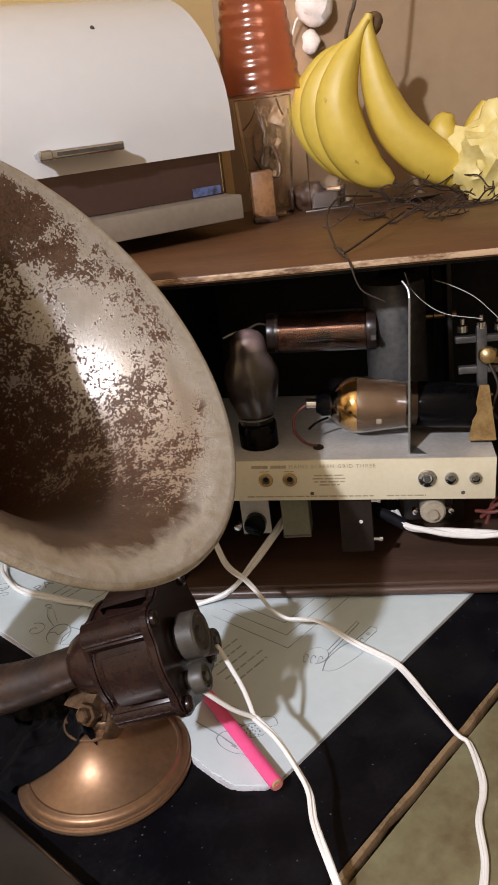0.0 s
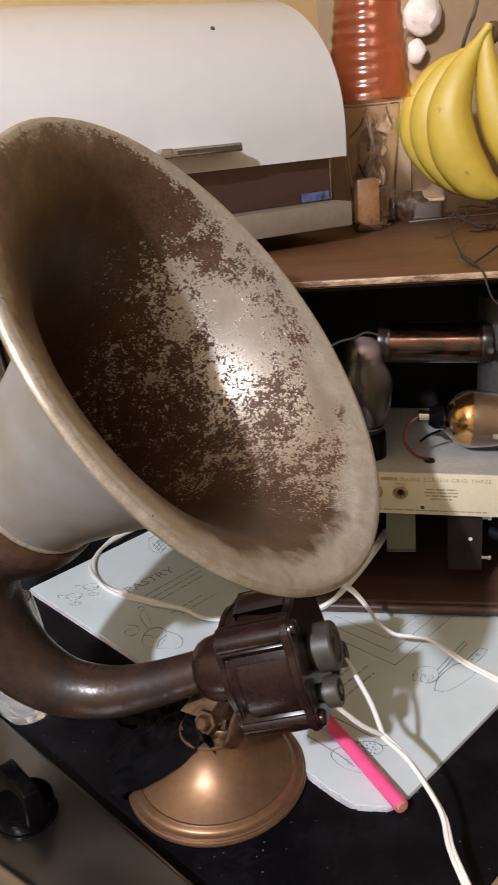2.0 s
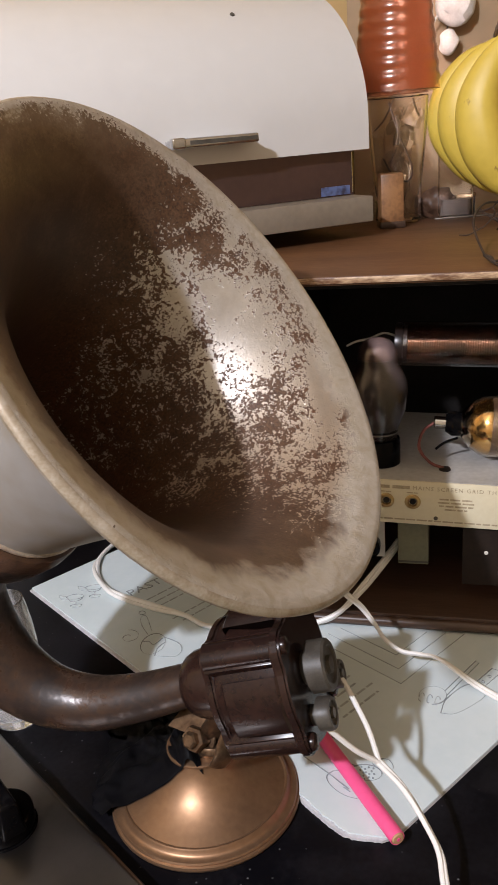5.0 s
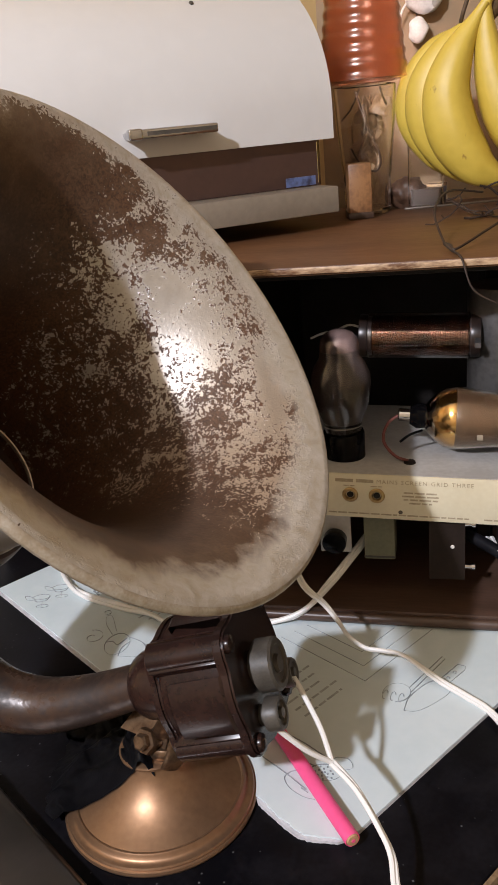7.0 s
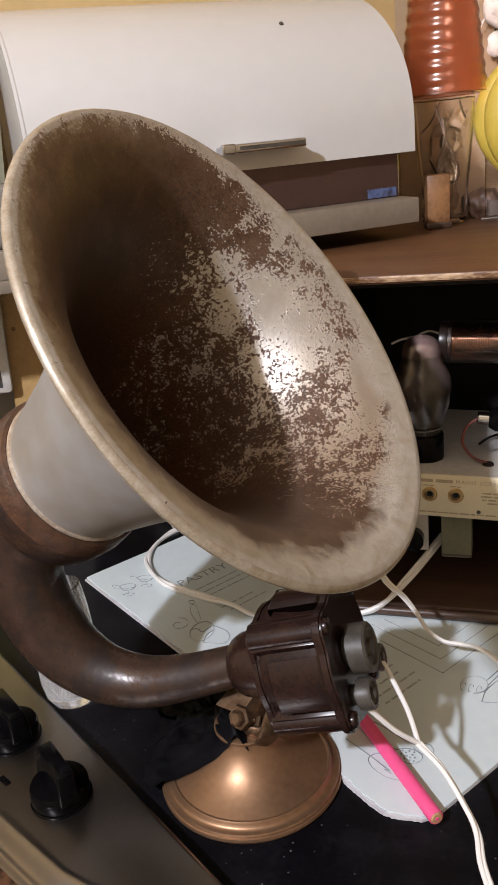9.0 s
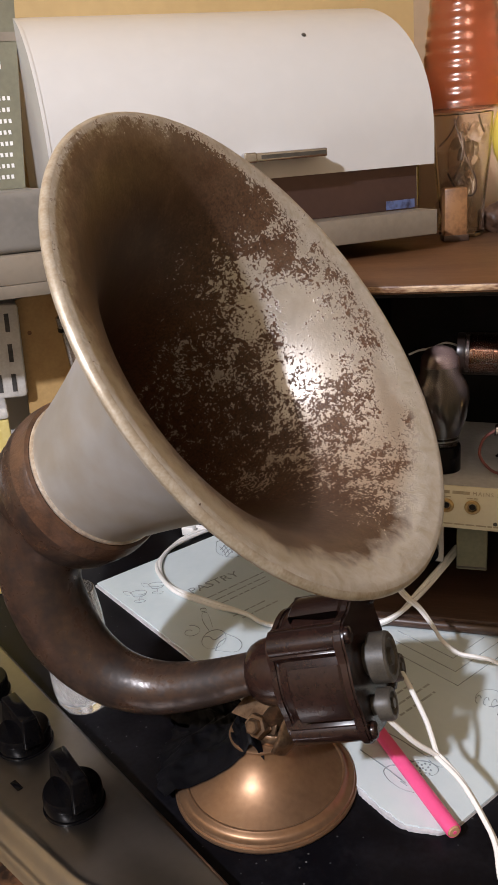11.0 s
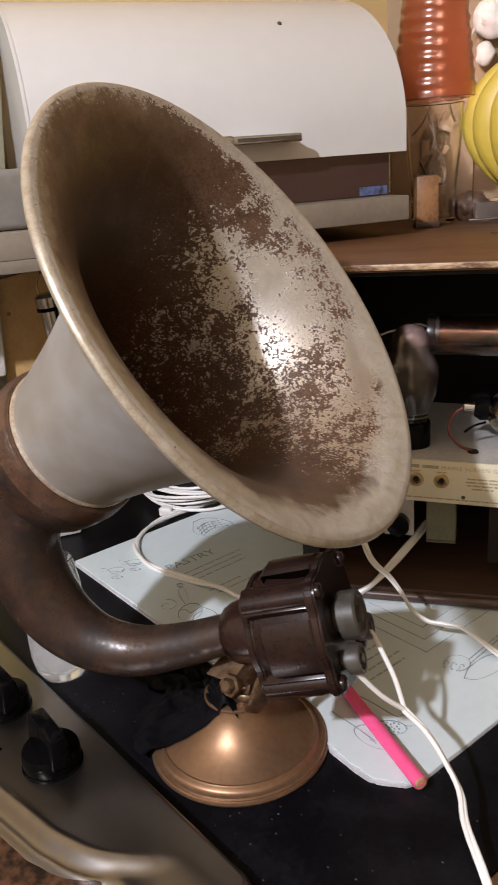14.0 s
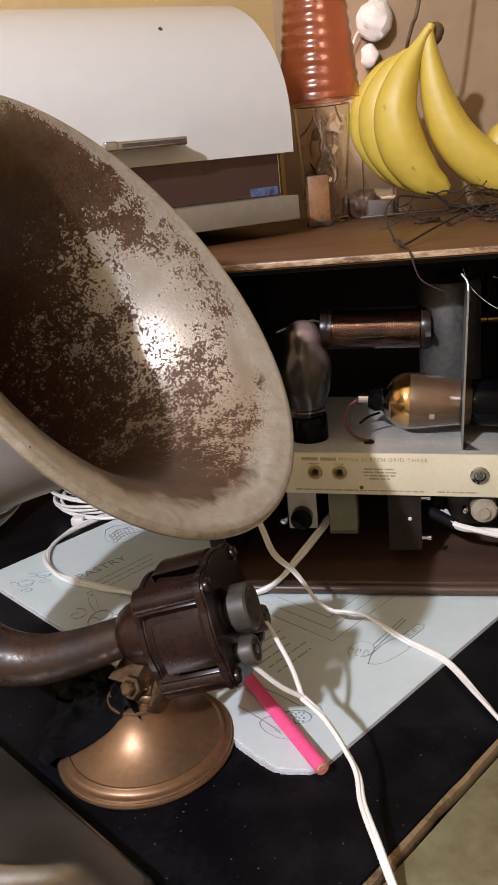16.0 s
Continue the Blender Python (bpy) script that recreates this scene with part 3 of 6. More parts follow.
# ---- horn loudspeaker ----
def horn_loudspeaker():
    top = tagged(empty("horn_loudspeaker"), "antique horn loudspeaker with worn grey bell and bronze foot", "loudspeaker")
    az, el = radians(-9.4), radians(33.9)
    n = Vector((math.cos(el) * math.cos(az), math.cos(el) * math.sin(az), math.sin(el)))
    mouth = Vector((0.0280, -0.0095, 0.2820))
    M1 = along(mouth, n)
    LEN, R0, R1 = 0.152, 0.0410, 0.1235
    prof = [tuple(q) for q in spline([(R1, 0.0), (0.1205, -0.0008), (0.1130, -0.0030), (0.1050, -0.0072), (0.0950, -0.0150), (0.0850, -0.0260), (0.0762, -0.0390), (0.0690, -0.0530), (0.0612, -0.0720), (0.0532, -0.0980), (0.0466, -0.1250), (R0, -LEN)], 4)]
    outer = [(r + 0.0016, z) for r, z in prof]
    part("bell", lathe(outer, 96), "horn_out", top, "dull grey painted metal outside", M1)
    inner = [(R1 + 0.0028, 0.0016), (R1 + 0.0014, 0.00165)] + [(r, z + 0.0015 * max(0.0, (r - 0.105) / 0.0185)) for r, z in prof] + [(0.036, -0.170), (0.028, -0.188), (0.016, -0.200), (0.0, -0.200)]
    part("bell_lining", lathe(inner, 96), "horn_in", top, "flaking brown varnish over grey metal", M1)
    lip = [(R1 + 0.0024 + 0.0028 * math.cos(a), -0.0012 + 0.0028 * math.sin(a)) for a in [2 * math.pi * i / 12 for i in range(13)]]
    part("rolled_lip", lathe(lip, 96), "horn_lip", top, "rubbed buff rolled edge", M1)
    ring = [(R0 + 0.0030 + 0.0019 * math.cos(a), -LEN + 0.0086 + 0.0019 * math.sin(a)) for a in [2 * math.pi * i / 10 for i in range(11)]]
    part("bead_ring", lathe(ring, 72), "bead", top, "thin bright bead ring", M1)
    b = mouth - n * LEN
    pipe = [(*(b + n * 0.002), 0.0475), (*(b - n * 0.006), 0.0494), (*(b - n * 0.016), 0.0486), (*(b - n * 0.027), 0.0445), (-0.1265, 0.0125, 0.1680, 0.0375), (-0.1335, 0.0070, 0.1540, 0.0300), (-0.1360, 0.0020, 0.1390, 0.0252),
            (-0.1340, 0, 0.122, 0.0236), (-0.1260, 0, 0.098, 0.0225), (-0.1110, 0, 0.0785, 0.0205), (-0.0900, 0, 0.0665, 0.0180), (-0.0630, 0, 0.0645, 0.0158), (-0.0320, 0, 0.0725, 0.0135), (-0.004, 0, 0.0835, 0.0120), (0.008, 0, 0.0868, 0.0120)]
    part("gooseneck", tube(pipe, None, 40, 8), "pipe", top, "brown enamelled curved neck")
    fl = [(R0 + 0.0026, 0.0070 - LEN), (R0 + 0.0050, 0.0074 - LEN), (R0 + 0.0068, 0.0062 - LEN), (R0 + 0.0078, 0.0036 - LEN), (R0 + 0.0084, -0.0010 - LEN), (R0 + 0.0088, -0.0050 - LEN), (R0 + 0.0070, -0.0070 - LEN)]
    part("collar", lathe(fl, 72), "collar", top, "worn brown collar", M1)
    # sound box
    a = Vector((math.cos(radians(15)), 0, math.sin(radians(15))))
    S = along((-0.0098, 0, 0.0815), a, (0, 1, 0))
    part("sound_box_dome", lathe([(0.0115, 0.0062), (0.0140, 0.0070), (0.0163, 0.0092), (0.0184, 0.0135), (0.0195, 0.0190), (0.0198, 0.0260), (0.0196, 0.034), (0.0, 0.034)], 48), "bakelite", top, "rounded brown cap", S)
    part("sound_box", lathe([(0, 0.030), (0.026, 0.031), (0.0315, 0.033), (0.0325, 0.036), (0.0335, 0.0420), (0.0335, 0.074), (0, 0.074)], 72), "bakelite", top, "glossy brown moulded body", S)
    for k in range(4):
        ang = radians(ROLL + 90 * k)
        rib = prism([(-0.0076, 0.012), (0.0076, 0.012), (0.0076, 0.0345), (0.0072, 0.0380), (0.0058, 0.0404), (0.0036, 0.0417), (0.0, 0.0421), (-0.0036, 0.0417), (-0.0058, 0.0404), (-0.0072, 0.0380), (-0.0076, 0.0345)], 0.0340, 0.0730)
        part("rib_step", box(-0.0088, 0.0088, 0.014, 0.0370, 0.0335, 0.0735, 0.0008), "bakelite", top, "", S @ Matrix.Rotation(ang, 4, "Z"))
        part("rib", rib, "bakelite", top, "", S @ Matrix.Rotation(ang, 4, "Z"))
        panel = lathe([(0.0300, 0.0425), (0.0376, 0.0425), (0.0386, 0.0436), (0.0386, 0.0712), (0.0376, 0.0725), (0.0300, 0.0725)], 64)
        bmesh.ops.delete(panel, geom=[v for v in panel.verts if abs(math.atan2(v.co.x, v.co.y)) > radians(25.5)], context="VERTS")
        bmesh.ops.holes_fill(panel, edges=[e for e in panel.edges if e.is_boundary], sides=0)
        part("raised_panel", panel, "bakelite", top, "", S @ Matrix.Rotation(ang + radians(45), 4, "Z"))
        bolt = lathe([(0, 0.0765), (0.0046, 0.0765), (0.0048, 0.0775), (0.0042, 0.0792), (0.0025, 0.0800), (0, 0.0800)], 20)
        part("bolt", bolt, "bakelite", top, "", S @ Matrix.Rotation(ang, 4, "Z") @ Matrix.Translation((0, 0.0375, 0)))
    lob = []
    for i in range(96):
        q = 2 * math.pi * i / 96
        c4 = math.cos(4 * (q - radians(ROLL + 90)))
        r = 0.0375 + 0.0065 * max(0.0, c4) ** 1.5
        lob.append((r * math.cos(q), r * math.sin(q)))
    part("end_plate", prism(lob, 0.0710, 0.0770, 0.0012), "bakelite", top, "scalloped brown end plate", S)
    lob2 = [(x * 0.90, y * 0.90) for x, y in lob]
    part("back_plate", prism(lob2, 0.0315, 0.0365, 0.0012), "bakelite", top, "", S)

    def terminal(name, x, y, r, h, mat):
        b0 = 0.0770
        prof = [(0, b0), (r * 0.62, b0), (r * 0.62, b0 + 0.003), (r, b0 + 0.0036), (r, b0 + h), (r * 0.90, b0 + h + 0.0012), (r * 0.72, b0 + h + 0.0012), (r * 0.66, b0 + h), (r * 0.36, b0 + h - 0.0004), (r * 0.30, b0 + h + 0.0016), (0, b0 + h + 0.0016)]
        bm = lathe(prof, 40)
        for v in bm.verts:
            rr = math.hypot(v.co.x, v.co.y)
            if abs(rr - r) < 1e-5:
                i = round(math.atan2(v.co.y, v.co.x) / (2 * math.pi / 40))
                s = 1.0 if i % 2 else 0.965
                v.co.x *= s
                v.co.y *= s
        part(name, bm, mat, top, "knurled dark terminal", S @ Matrix.Translation((x, y, 0)))
    terminal("adjuster_knob", *TERM[0])
    terminal("terminal", *TERM[1])
    terminal("terminal", *TERM[2])
    # foot
    foot = [(0.0, 0.0), (0.0566, 0.0), (0.0582, 0.0008), (0.0588, 0.0022), (0.0583, 0.0036), (0.0572, 0.0040), (0.0574, 0.0048), (0.0568, 0.0058), (0.0556, 0.0060), (0.0540, 0.0062), (0.0526, 0.0072), (0.0519, 0.0090), (0.0512, 0.0099), (0.0504, 0.0100)] + DOME
    part("foot", lathe([(r * 0.955, z) for r, z in foot], 96), "base_brass", top, "bronze lacquered domed foot with stepped rim", pose(-0.0036, 0.0050, 0))
    part("bracket", tube([(0.002, 0.004, 0.039, 0.011), (0.006, 0.004, 0.048, 0.011), (0.014, 0.002, 0.060, 0.012), (0.026, 0, 0.074, 0.013)], None, 20, 6, flat=0.45), "bracket", top, "dull bronze bracket")
    part("bracket_cheek", tube([(0.0120, -0.012, 0.0395, 0.006), (0.0165, -0.011, 0.047, 0.007), (0.0190, -0.008, 0.056, 0.007), (0.024, -0.004, 0.066, 0.006)], None, 16, 6, flat=0.35), "bracket", top, "curved bronze cheek")
    part("lug_plate", prism([(-0.014, -0.008), (0.010, -0.008), (0.013, 0.006), (-0.004, 0.011)], -0.001, 0.001, 0.0003), "bracket", top, "bent bronze plate", along((-0.006, 0.003, 0.057), (-0.25, -0.75, 0.6)))
    part("neck_ring", lathe([(0.0112, 0.0394), (0.0134, 0.0394), (0.0140, 0.0406), (0.0136, 0.0440), (0.0124, 0.0456), (0.0, 0.0462)], 40), "bracket", top, "worn bronze ring", pose(0.0050, 0.0055, 0))
    NUT = along((-0.0020, -0.0045, 0.0500), (-0.25, -0.80, 0.50))
    hexn = lathe([(0, -0.004), (0.0070, -0.004), (0.0076, -0.003), (0.0076, 0.003), (0.0070, 0.004), (0.0048, 0.004), (0.0048, 0.0075), (0.0035, 0.0085), (0, 0.0085)], 6)
    part("nut", hexn, "bracket", top, "hexagonal bronze nut", NUT)
    part("washer", lathe([(0, -0.0055), (0.0098, -0.0055), (0.0102, -0.0048), (0.0098, -0.004), (0, -0.004)], 28), "bracket", top, "", NUT)
    return top


DOME = [(0.0495, 0.0094), (0.0450, 0.0112), (0.0400, 0.0135), (0.0350, 0.0163), (0.0310, 0.0192), (0.0280, 0.0220), (0.0250, 0.0255), (0.0225, 0.0290), (0.0205, 0.0330), (0.0195, 0.0362),
        (0.0207, 0.0372), (0.0207, 0.0384), (0.0190, 0.0392), (0.0, 0.0392)]
ROLL = 36.0
TERM = [(-0.004, -0.005, 0.0137, 0.013, "terminal"), (0.0165, -0.017, 0.0088, 0.010, "terminal"), (0.0150, 0.013, 0.0078, 0.011, "terminal")]
horn_loudspeaker()

# ---- small helpers for wires, ink and lettering ----
def flex(name, pts, label, r=0.0017, off=0.0016, turns=40.0, mat="flex", n=10):
    """Twin flex: two round strands twisted slowly round each other."""
    top = tagged(empty(name), label, "cable")
    line = spline(pts, n)
    for side in (0, math.pi):
        way, dist = [], 0.0
        for i, p in enumerate(line):
            if i:
                dist += float(np.linalg.norm(p - line[i - 1]))
            d = Vector(line[min(i + 1, len(line) - 1)] - line[max(i - 1, 0)]).normalized()
            u = d.cross(Vector((0, 0, 1)))
            u = u.normalized() if u.length > 0.05 else Vector((1, 0, 0))
            w = u.cross(d)
            a = side + 0.9 * math.sin(dist * turns)
            way.append(np.array(Vector(p) + u * off * math.cos(a) + w * off * math.sin(a)))
        part("strand", tube(way, r, 8, 1), mat, top)
    return top


def ink(bm, pts, r=0.00040, z=0.0038):
    return tube([(x, y, z) for x, y in pts], r, 6, 1, flat=0.25, bm=bm)


def oval(cx, cy, rx, ry, turn=0.0, a0=0, a1=360, n=24):
    c, s_ = math.cos(radians(turn)), math.sin(radians(turn))
    out = []
    for i in range(n + 1):
        q = radians(a0 + (a1 - a0) * i / n)
        x, y = rx * math.cos(q), ry * math.sin(q)
        out.append((cx + x * c - y * s_, cy + x * s_ + y * c))
    return out


def lettering(name, text, size, mat, parent, m, label="", gap=1.0):
    cu = bpy.data.curves.new(name, "FONT")
    cu.body, cu.size, cu.extrude, cu.resolution_u, cu.space_character = text, size, 0.00008, 2, gap
    tmp = bpy.data.objects.new(name, cu)
    me = bpy.data.meshes.new_from_object(tmp)
    bpy.data.objects.remove(tmp)
    me.materials.append(M[mat])
    ob = new(name, me)
    ob.parent, ob.matrix_basis = parent, m
    if label:
        ob["label"] = label
    return ob


def bars(lines, h, mat, parent, m, name="printed_word"):
    """Rows of unreadable print as short bars: (x, y, length)."""
    rnd = random.Random(5)
    for x, y, ln in lines:
        q = x
        while q < x + ln:
            w = rnd.uniform(2.5, 6.5) * h
            bm = bmesh.new()
            bm.faces.new([bm.verts.new(c) for c in ((q, y, 0), (min(q + w, x + ln), y, 0), (min(q + w, x + ln), y + h, 0), (q, y + h, 0))])
            part(name, bm, mat, parent, m=m)
            q += w + h * 0.8


# ---- things on the worktop ----
def booklet():
    top = tagged(empty("recipe_booklet", KITCHEN), "pale blue printed card booklet with a torn corner on the worktop", "booklet")
    rnd = random.Random(3)

    def torn(shift):
        pts = [(0.046 + shift, 0.3045), (0.039 + shift, -0.034)]
        for i in range(1, 40):
            t = i / 40
            bow = math.sin(t * math.pi) * 0.0030 + 0.0012 * noise.noise(Vector((t * 9, shift * 900, 0))) + 0.0007 * noise.noise(Vector((t * 31, shift * 900, 4)))
            pts.append((0.039 + shift + 0.010 * max(0, t - 0.72) / 0.28 - bow + rnd.uniform(-0.0003, 0.0003), -0.034 - 0.060 * t))
        pts += [(0.056 + shift, -0.0965), (0.300, -0.0985), (0.300, 0.302)]
        return pts
    part("page", prism(torn(0.0), 0.0024, 0.0036), "paper", top, "pale blue printed front page")
    part("page", prism(torn(-0.0022), 0.0004, 0.0022), "paper_edge", top, "ragged white under page")
    bm = bmesh.new()

    def draw():
        nonlocal bm
        part("drawing", bm, "ink", top, "thin grey ink drawing")
        bm = bmesh.new()
    def curve(*pts):
        ink(bm, [tuple(q) for q in spline(pts, 6)])

    for dx, dy in ((0, 0), (0.0195, 0.001)):     # two small cups on feet
        ink(bm, oval(0.0640 + dx, 0.2600 + dy, 0.0075, 0.0040, -40))
        curve((0.0590 + dx, 0.2655 + dy), (0.0575 + dx, 0.2560 + dy), (0.0640 + dx, 0.2520 + dy), (0.0695 + dx, 0.2550 + dy))
        ink(bm, [(0.0605 + dx, 0.2530 + dy), (0.0570 + dx, 0.2470 + dy)])
        ink(bm, oval(0.0570 + dx, 0.2465 + dy, 0.0050, 0.0024, -40))
        curve((0.0590 + dx, 0.2655 + dy), (0.0555 + dx, 0.2720 + dy), (0.0535 + dx, 0.2650 + dy), (0.0580 + dx, 0.2600 + dy))
        draw()
    ink(bm, oval(0.0685, 0.1510, 0.0135, 0.0095, 42))   # a lying jug with its loop and spiral
    curve((0.0797, 0.1516), (0.0824, 0.1377), (0.0793, 0.1285), (0.0704, 0.1248), (0.0602, 0.1371))
    curve((0.0767, 0.1454), (0.0678, 0.1437), (0.0599, 0.1371))
    curve((0.0639, 0.1597), (0.0680, 0.1561), (0.0682, 0.1498), (0.0781, 0.1511))
    draw()
    curve((0.0730, 0.1640), (0.0775, 0.1789), (0.0840, 0.1890), (0.0875, 0.1860), (0.0780, 0.1657))
    ink(bm, oval(0.0883, 0.1935, 0.0026, 0.0030, 0, 0, 360, 10))
    draw()
    ink(bm, [(0.0610 + (0.0016 + 0.0011 * q) * math.cos(q), 0.1735 + (0.0016 + 0.0011 * q) * math.sin(q)) for q in [0.35 * k for k in range(22)]])
    draw()
    curve((0.1727, 0.2892), (0.1865, 0.2881), (0.1968, 0.2717), (0.1977, 0.2553), (0.1855, 0.2514), (0.1664, 0.2492), (0.1591, 0.2684), (0.1727, 0.2892))   # a round pot
    ink(bm, oval(0.1790, 0.2700, 0.0090, 0.0070, 30))
    for k in range(7):      # pencil shading across the pot
        d = 0.0042 * k
        curve((0.1615 + d, 0.2590 - 0.05 * d), (0.1660 + d, 0.2680 + 0.1 * d), (0.1690 + d, 0.2790 - 0.2 * d))
    for k in range(4):
        d = 0.0055 * k
        curve((0.1600 + 0.3 * d, 0.2560 + d), (0.1760 + 0.2 * d, 0.2620 + d), (0.1930, 0.2560 + d))
    draw()
    ink(bm, oval(0.1610, -0.0430, 0.0098, 0.0088, 0, 215, 500))   # serving fork
    for k in range(3):
        ink(bm, oval(0.1545 + 0.0020 * k, -0.0385 - 0.0050 * k, 0.0045, 0.0016, 25, -70, 200, 12))
    ink(bm, [(0.1697, -0.0465), (0.2118, -0.0436), (0.2108, -0.0466), (0.1675, -0.0500)])
    draw()
    curve((0.1498, -0.0572), (0.1640, -0.0520), (0.1858, -0.0541), (0.1852, -0.0680), (0.1700, -0.0680), (0.1552, -0.0640), (0.1498, -0.0572))   # knife
    ink(bm, [(0.1865, -0.0567), (0.2113, -0.0566), (0.2128, -0.0619), (0.2088, -0.0636), (0.1867, -0.0633), (0.1865, -0.0567)])
    for k in range(2):
        ink(bm, oval(0.1950 + 0.008 * k, -0.0600, 0.0012, 0.0012, 0, 0, 360, 8))
    draw()
    ink(bm, oval(0.0768, -0.0552, 0.0094, 0.0064, -55))     # pierced skimmer
    for k in range(16):
        ink(bm, oval(0.0768 + 0.0062 * math.cos(k * 2.4) * (k / 16) ** 0.5, -0.0552 + 0.0062 * math.sin(k * 2.4) * (k / 16) ** 0.5, 0.0005, 0.0005, 0, 0, 360, 6))
    ink(bm, [(0.0769, -0.0479), (0.0751, -0.0411), (0.0735, -0.0300)])
    draw()
    curve((0.0854, -0.0193), (0.0864, -0.0308), (0.0867, -0.0498), (0.0905, -0.0527), (0.0940, -0.0590), (0.0900, -0.0650), (0.0843, -0.0602), (0.0850, -0.0530))    # ladle
    draw()
    curve((0.0611, -0.0176), (0.0610, -0.0392), (0.0604, -0.0478))      # meat fork over a dish
    curve((0.0673, -0.0423), (0.0639, -0.0399), (0.0582, -0.0403), (0.0547, -0.0473), (0.0547, -0.0573), (0.0577, -0.0647))
    curve((0.0604, -0.0478), (0.0598, -0.0561), (0.0588, -0.0530), (0.0588, -0.0583))
    draw()
    for k in range(3):      # ruled chevrons
        d = 0.0118 * k
        ink(bm, [(0.1555 + d, 0.0605 - 0.2 * d), (0.1565 + d, -0.0198 + 0.95 * d), (0.2345 - 0.7 * d, -0.0193 + 0.95 * d)], 0.0003)
    draw()
    z = 0.0038
    lettering("heading", "PASTRY", 0.0150, "ink", top, pose(0.0965, 0.2225, z, 0, 0, -5), "dark printed capitals")
    bars([(0.092, 0.206, 0.075), (0.096, 0.198, 0.066), (0.105, 0.190, 0.055), (0.100, 0.166, 0.035), (0.104, 0.158, 0.040)], 0.0018, "ink_pale", top, pose(0, 0, z))
    bars([(0.104, 0.020 - 0.0085 * k, 0.040 - 0.004 * (k % 3)) for k in range(5)], 0.0018, "ink_pale", top, pose(0, 0, z))
    return top


booklet()
pen = tagged(empty("pencil", along((0.1112, -0.0172, 0.0082), (-0.0565, 0.0775, 0.0))), "thick pink painted pencil lying on the booklet", "pencil")
part("barrel", lathe([(0, 0.0012), (0.0035, 0.0012), (0.0041, 0.0006), (0.0044, 0.0014), (0.0044, 0.150), (0, 0.150)], 24), "pink", pen)
part("bare_end", lathe([(0, 0), (0.0031, 0), (0.0038, 0.0010), (0, 0.0010)], 24), "pencil_wood", pen, "bare cedar end")
part("lead", lathe([(0, -0.0003), (0.0011, -0.0003), (0.0011, 0.0004), (0, 0.0004)], 12), "pink", pen, "pink lead")

flex("speaker_cable", [(0.1010, -0.0070, 0.0498), (0.1148, -0.0189, 0.0450), (0.1270, -0.0322, 0.0348), (0.1333, -0.0407, 0.0271), (0.1365, -0.0552, 0.0215), (0.1448, -0.0741, 0.0145), (0.1545, -0.0922, 0.0020), (0.1640, -0.1040, -0.0018), (0.1760, -0.1180, -0.0023), (0.2000, -0.1400, -0.0023), (0.2200, -0.1540, -0.0023)], "white twin flex arching from the horn's terminals over the worktop edge", 0.0014, 0.0010)
one = tagged(empty("terminal_wire"), "single white wire tail at the horn's terminal", "wire", "terminal wires")
part("strand", tube([(0.0770, 0.0125, 0.0880), (0.0806, 0.0110, 0.0866), (0.0880, 0.0061, 0.0755), (0.0950, 0.0005, 0.0638), (0.1010, -0.0070, 0.0498)], 0.0015, 8, 10), "flex", one)
two = tagged(empty("terminal_wire"), "single white wire tail at the horn's terminal", "wire", "terminal wires")
part("strand", tube([(0.0700, -0.0190, 0.0875), (0.0728, -0.0203, 0.0847), (0.0815, -0.0168, 0.0725), (0.0906, -0.0128, 0.0607), (0.1010, -0.0070, 0.0498)], 0.0015, 8, 10), "flex", two)
flex("long_flex", [(-0.090, 0.330, 0.010), (-0.060, 0.290, 0.060), (-0.010, 0.215, 0.098), (0.0300, 0.180, 0.092), (0.0500, 0.150, 0.0880), (0.0625, 0.135, 0.0680), (0.0765, 0.133, 0.0545), (0.0860, 0.131, 0.0420), (0.0930, 0.130, 0.0310), (0.1040, 0.128, 0.0240), (0.1165, 0.126, 0.0240), (0.1300, 0.124, 0.0225), (0.1540, 0.118, 0.0085), (0.1700, 0.108, 0.0060), (0.1860, 0.094, 0.0050), (0.2035, 0.060, 0.0045), (0.2185, 0.0330, 0.0020), (0.2258, 0.0270, -0.0012), (0.2300, 0.0030, -0.0023), (0.2290, -0.0120, -0.0023), (0.2245, -0.0300, -0.0023), (0.2245, -0.0560, -0.0023), (0.2200, -0.0800, -0.0023)], "white twin flex hanging behind the horn and over the worktop edge", 0.0014, 0.0010)
flex("mains_flex", [(0.0960, 0.236, 0.0520), (0.0860, 0.218, 0.0440), (0.0700, 0.198, 0.0300), (0.0520, 0.1830, 0.0150), (0.0300, 0.1780, 0.0070), (-0.0100, 0.1690, 0.0065), (-0.0490, 0.1661, 0.0065), (-0.0722, 0.1782, 0.0065), (-0.1059, 0.1883, 0.0065), (-0.1498, 0.2060, 0.0070), (-0.1800, 0.2440, 0.0060), (-0.1840, 0.2880, 0.0040), (-0.1679, 0.3248, 0.0040), (-0.1350, 0.3600, 0.0040)], "thick cream flex looped on the booklet behind the horn", 0.0020, 0.0014, 55)
coil = tagged(empty("coiled_flex", pose(-0.165, 0.375, 0.004)), "coil of white flex with its plug on the worktop", "coiled cable")
for k in range(9):
    r0 = 0.056 + 0.006 * math.sin(k * 2.1)
    part("loop", tube([(r0 * math.cos(q) + 0.004 * math.sin(k * 1.7), r0 * 0.8 * math.sin(q), 0.0025 + 0.0030 * k + 0.003 * math.sin(q * 2 + k)) for q in [2 * math.pi * i / 30 for i in range(31)]], 0.0016, 8, 1), "flex", coil)
part("plug", box(-0.022, -0.008, -0.056, -0.046, -0.0036, 0.006, 0.002, 3), "flex", coil, "small white plug")


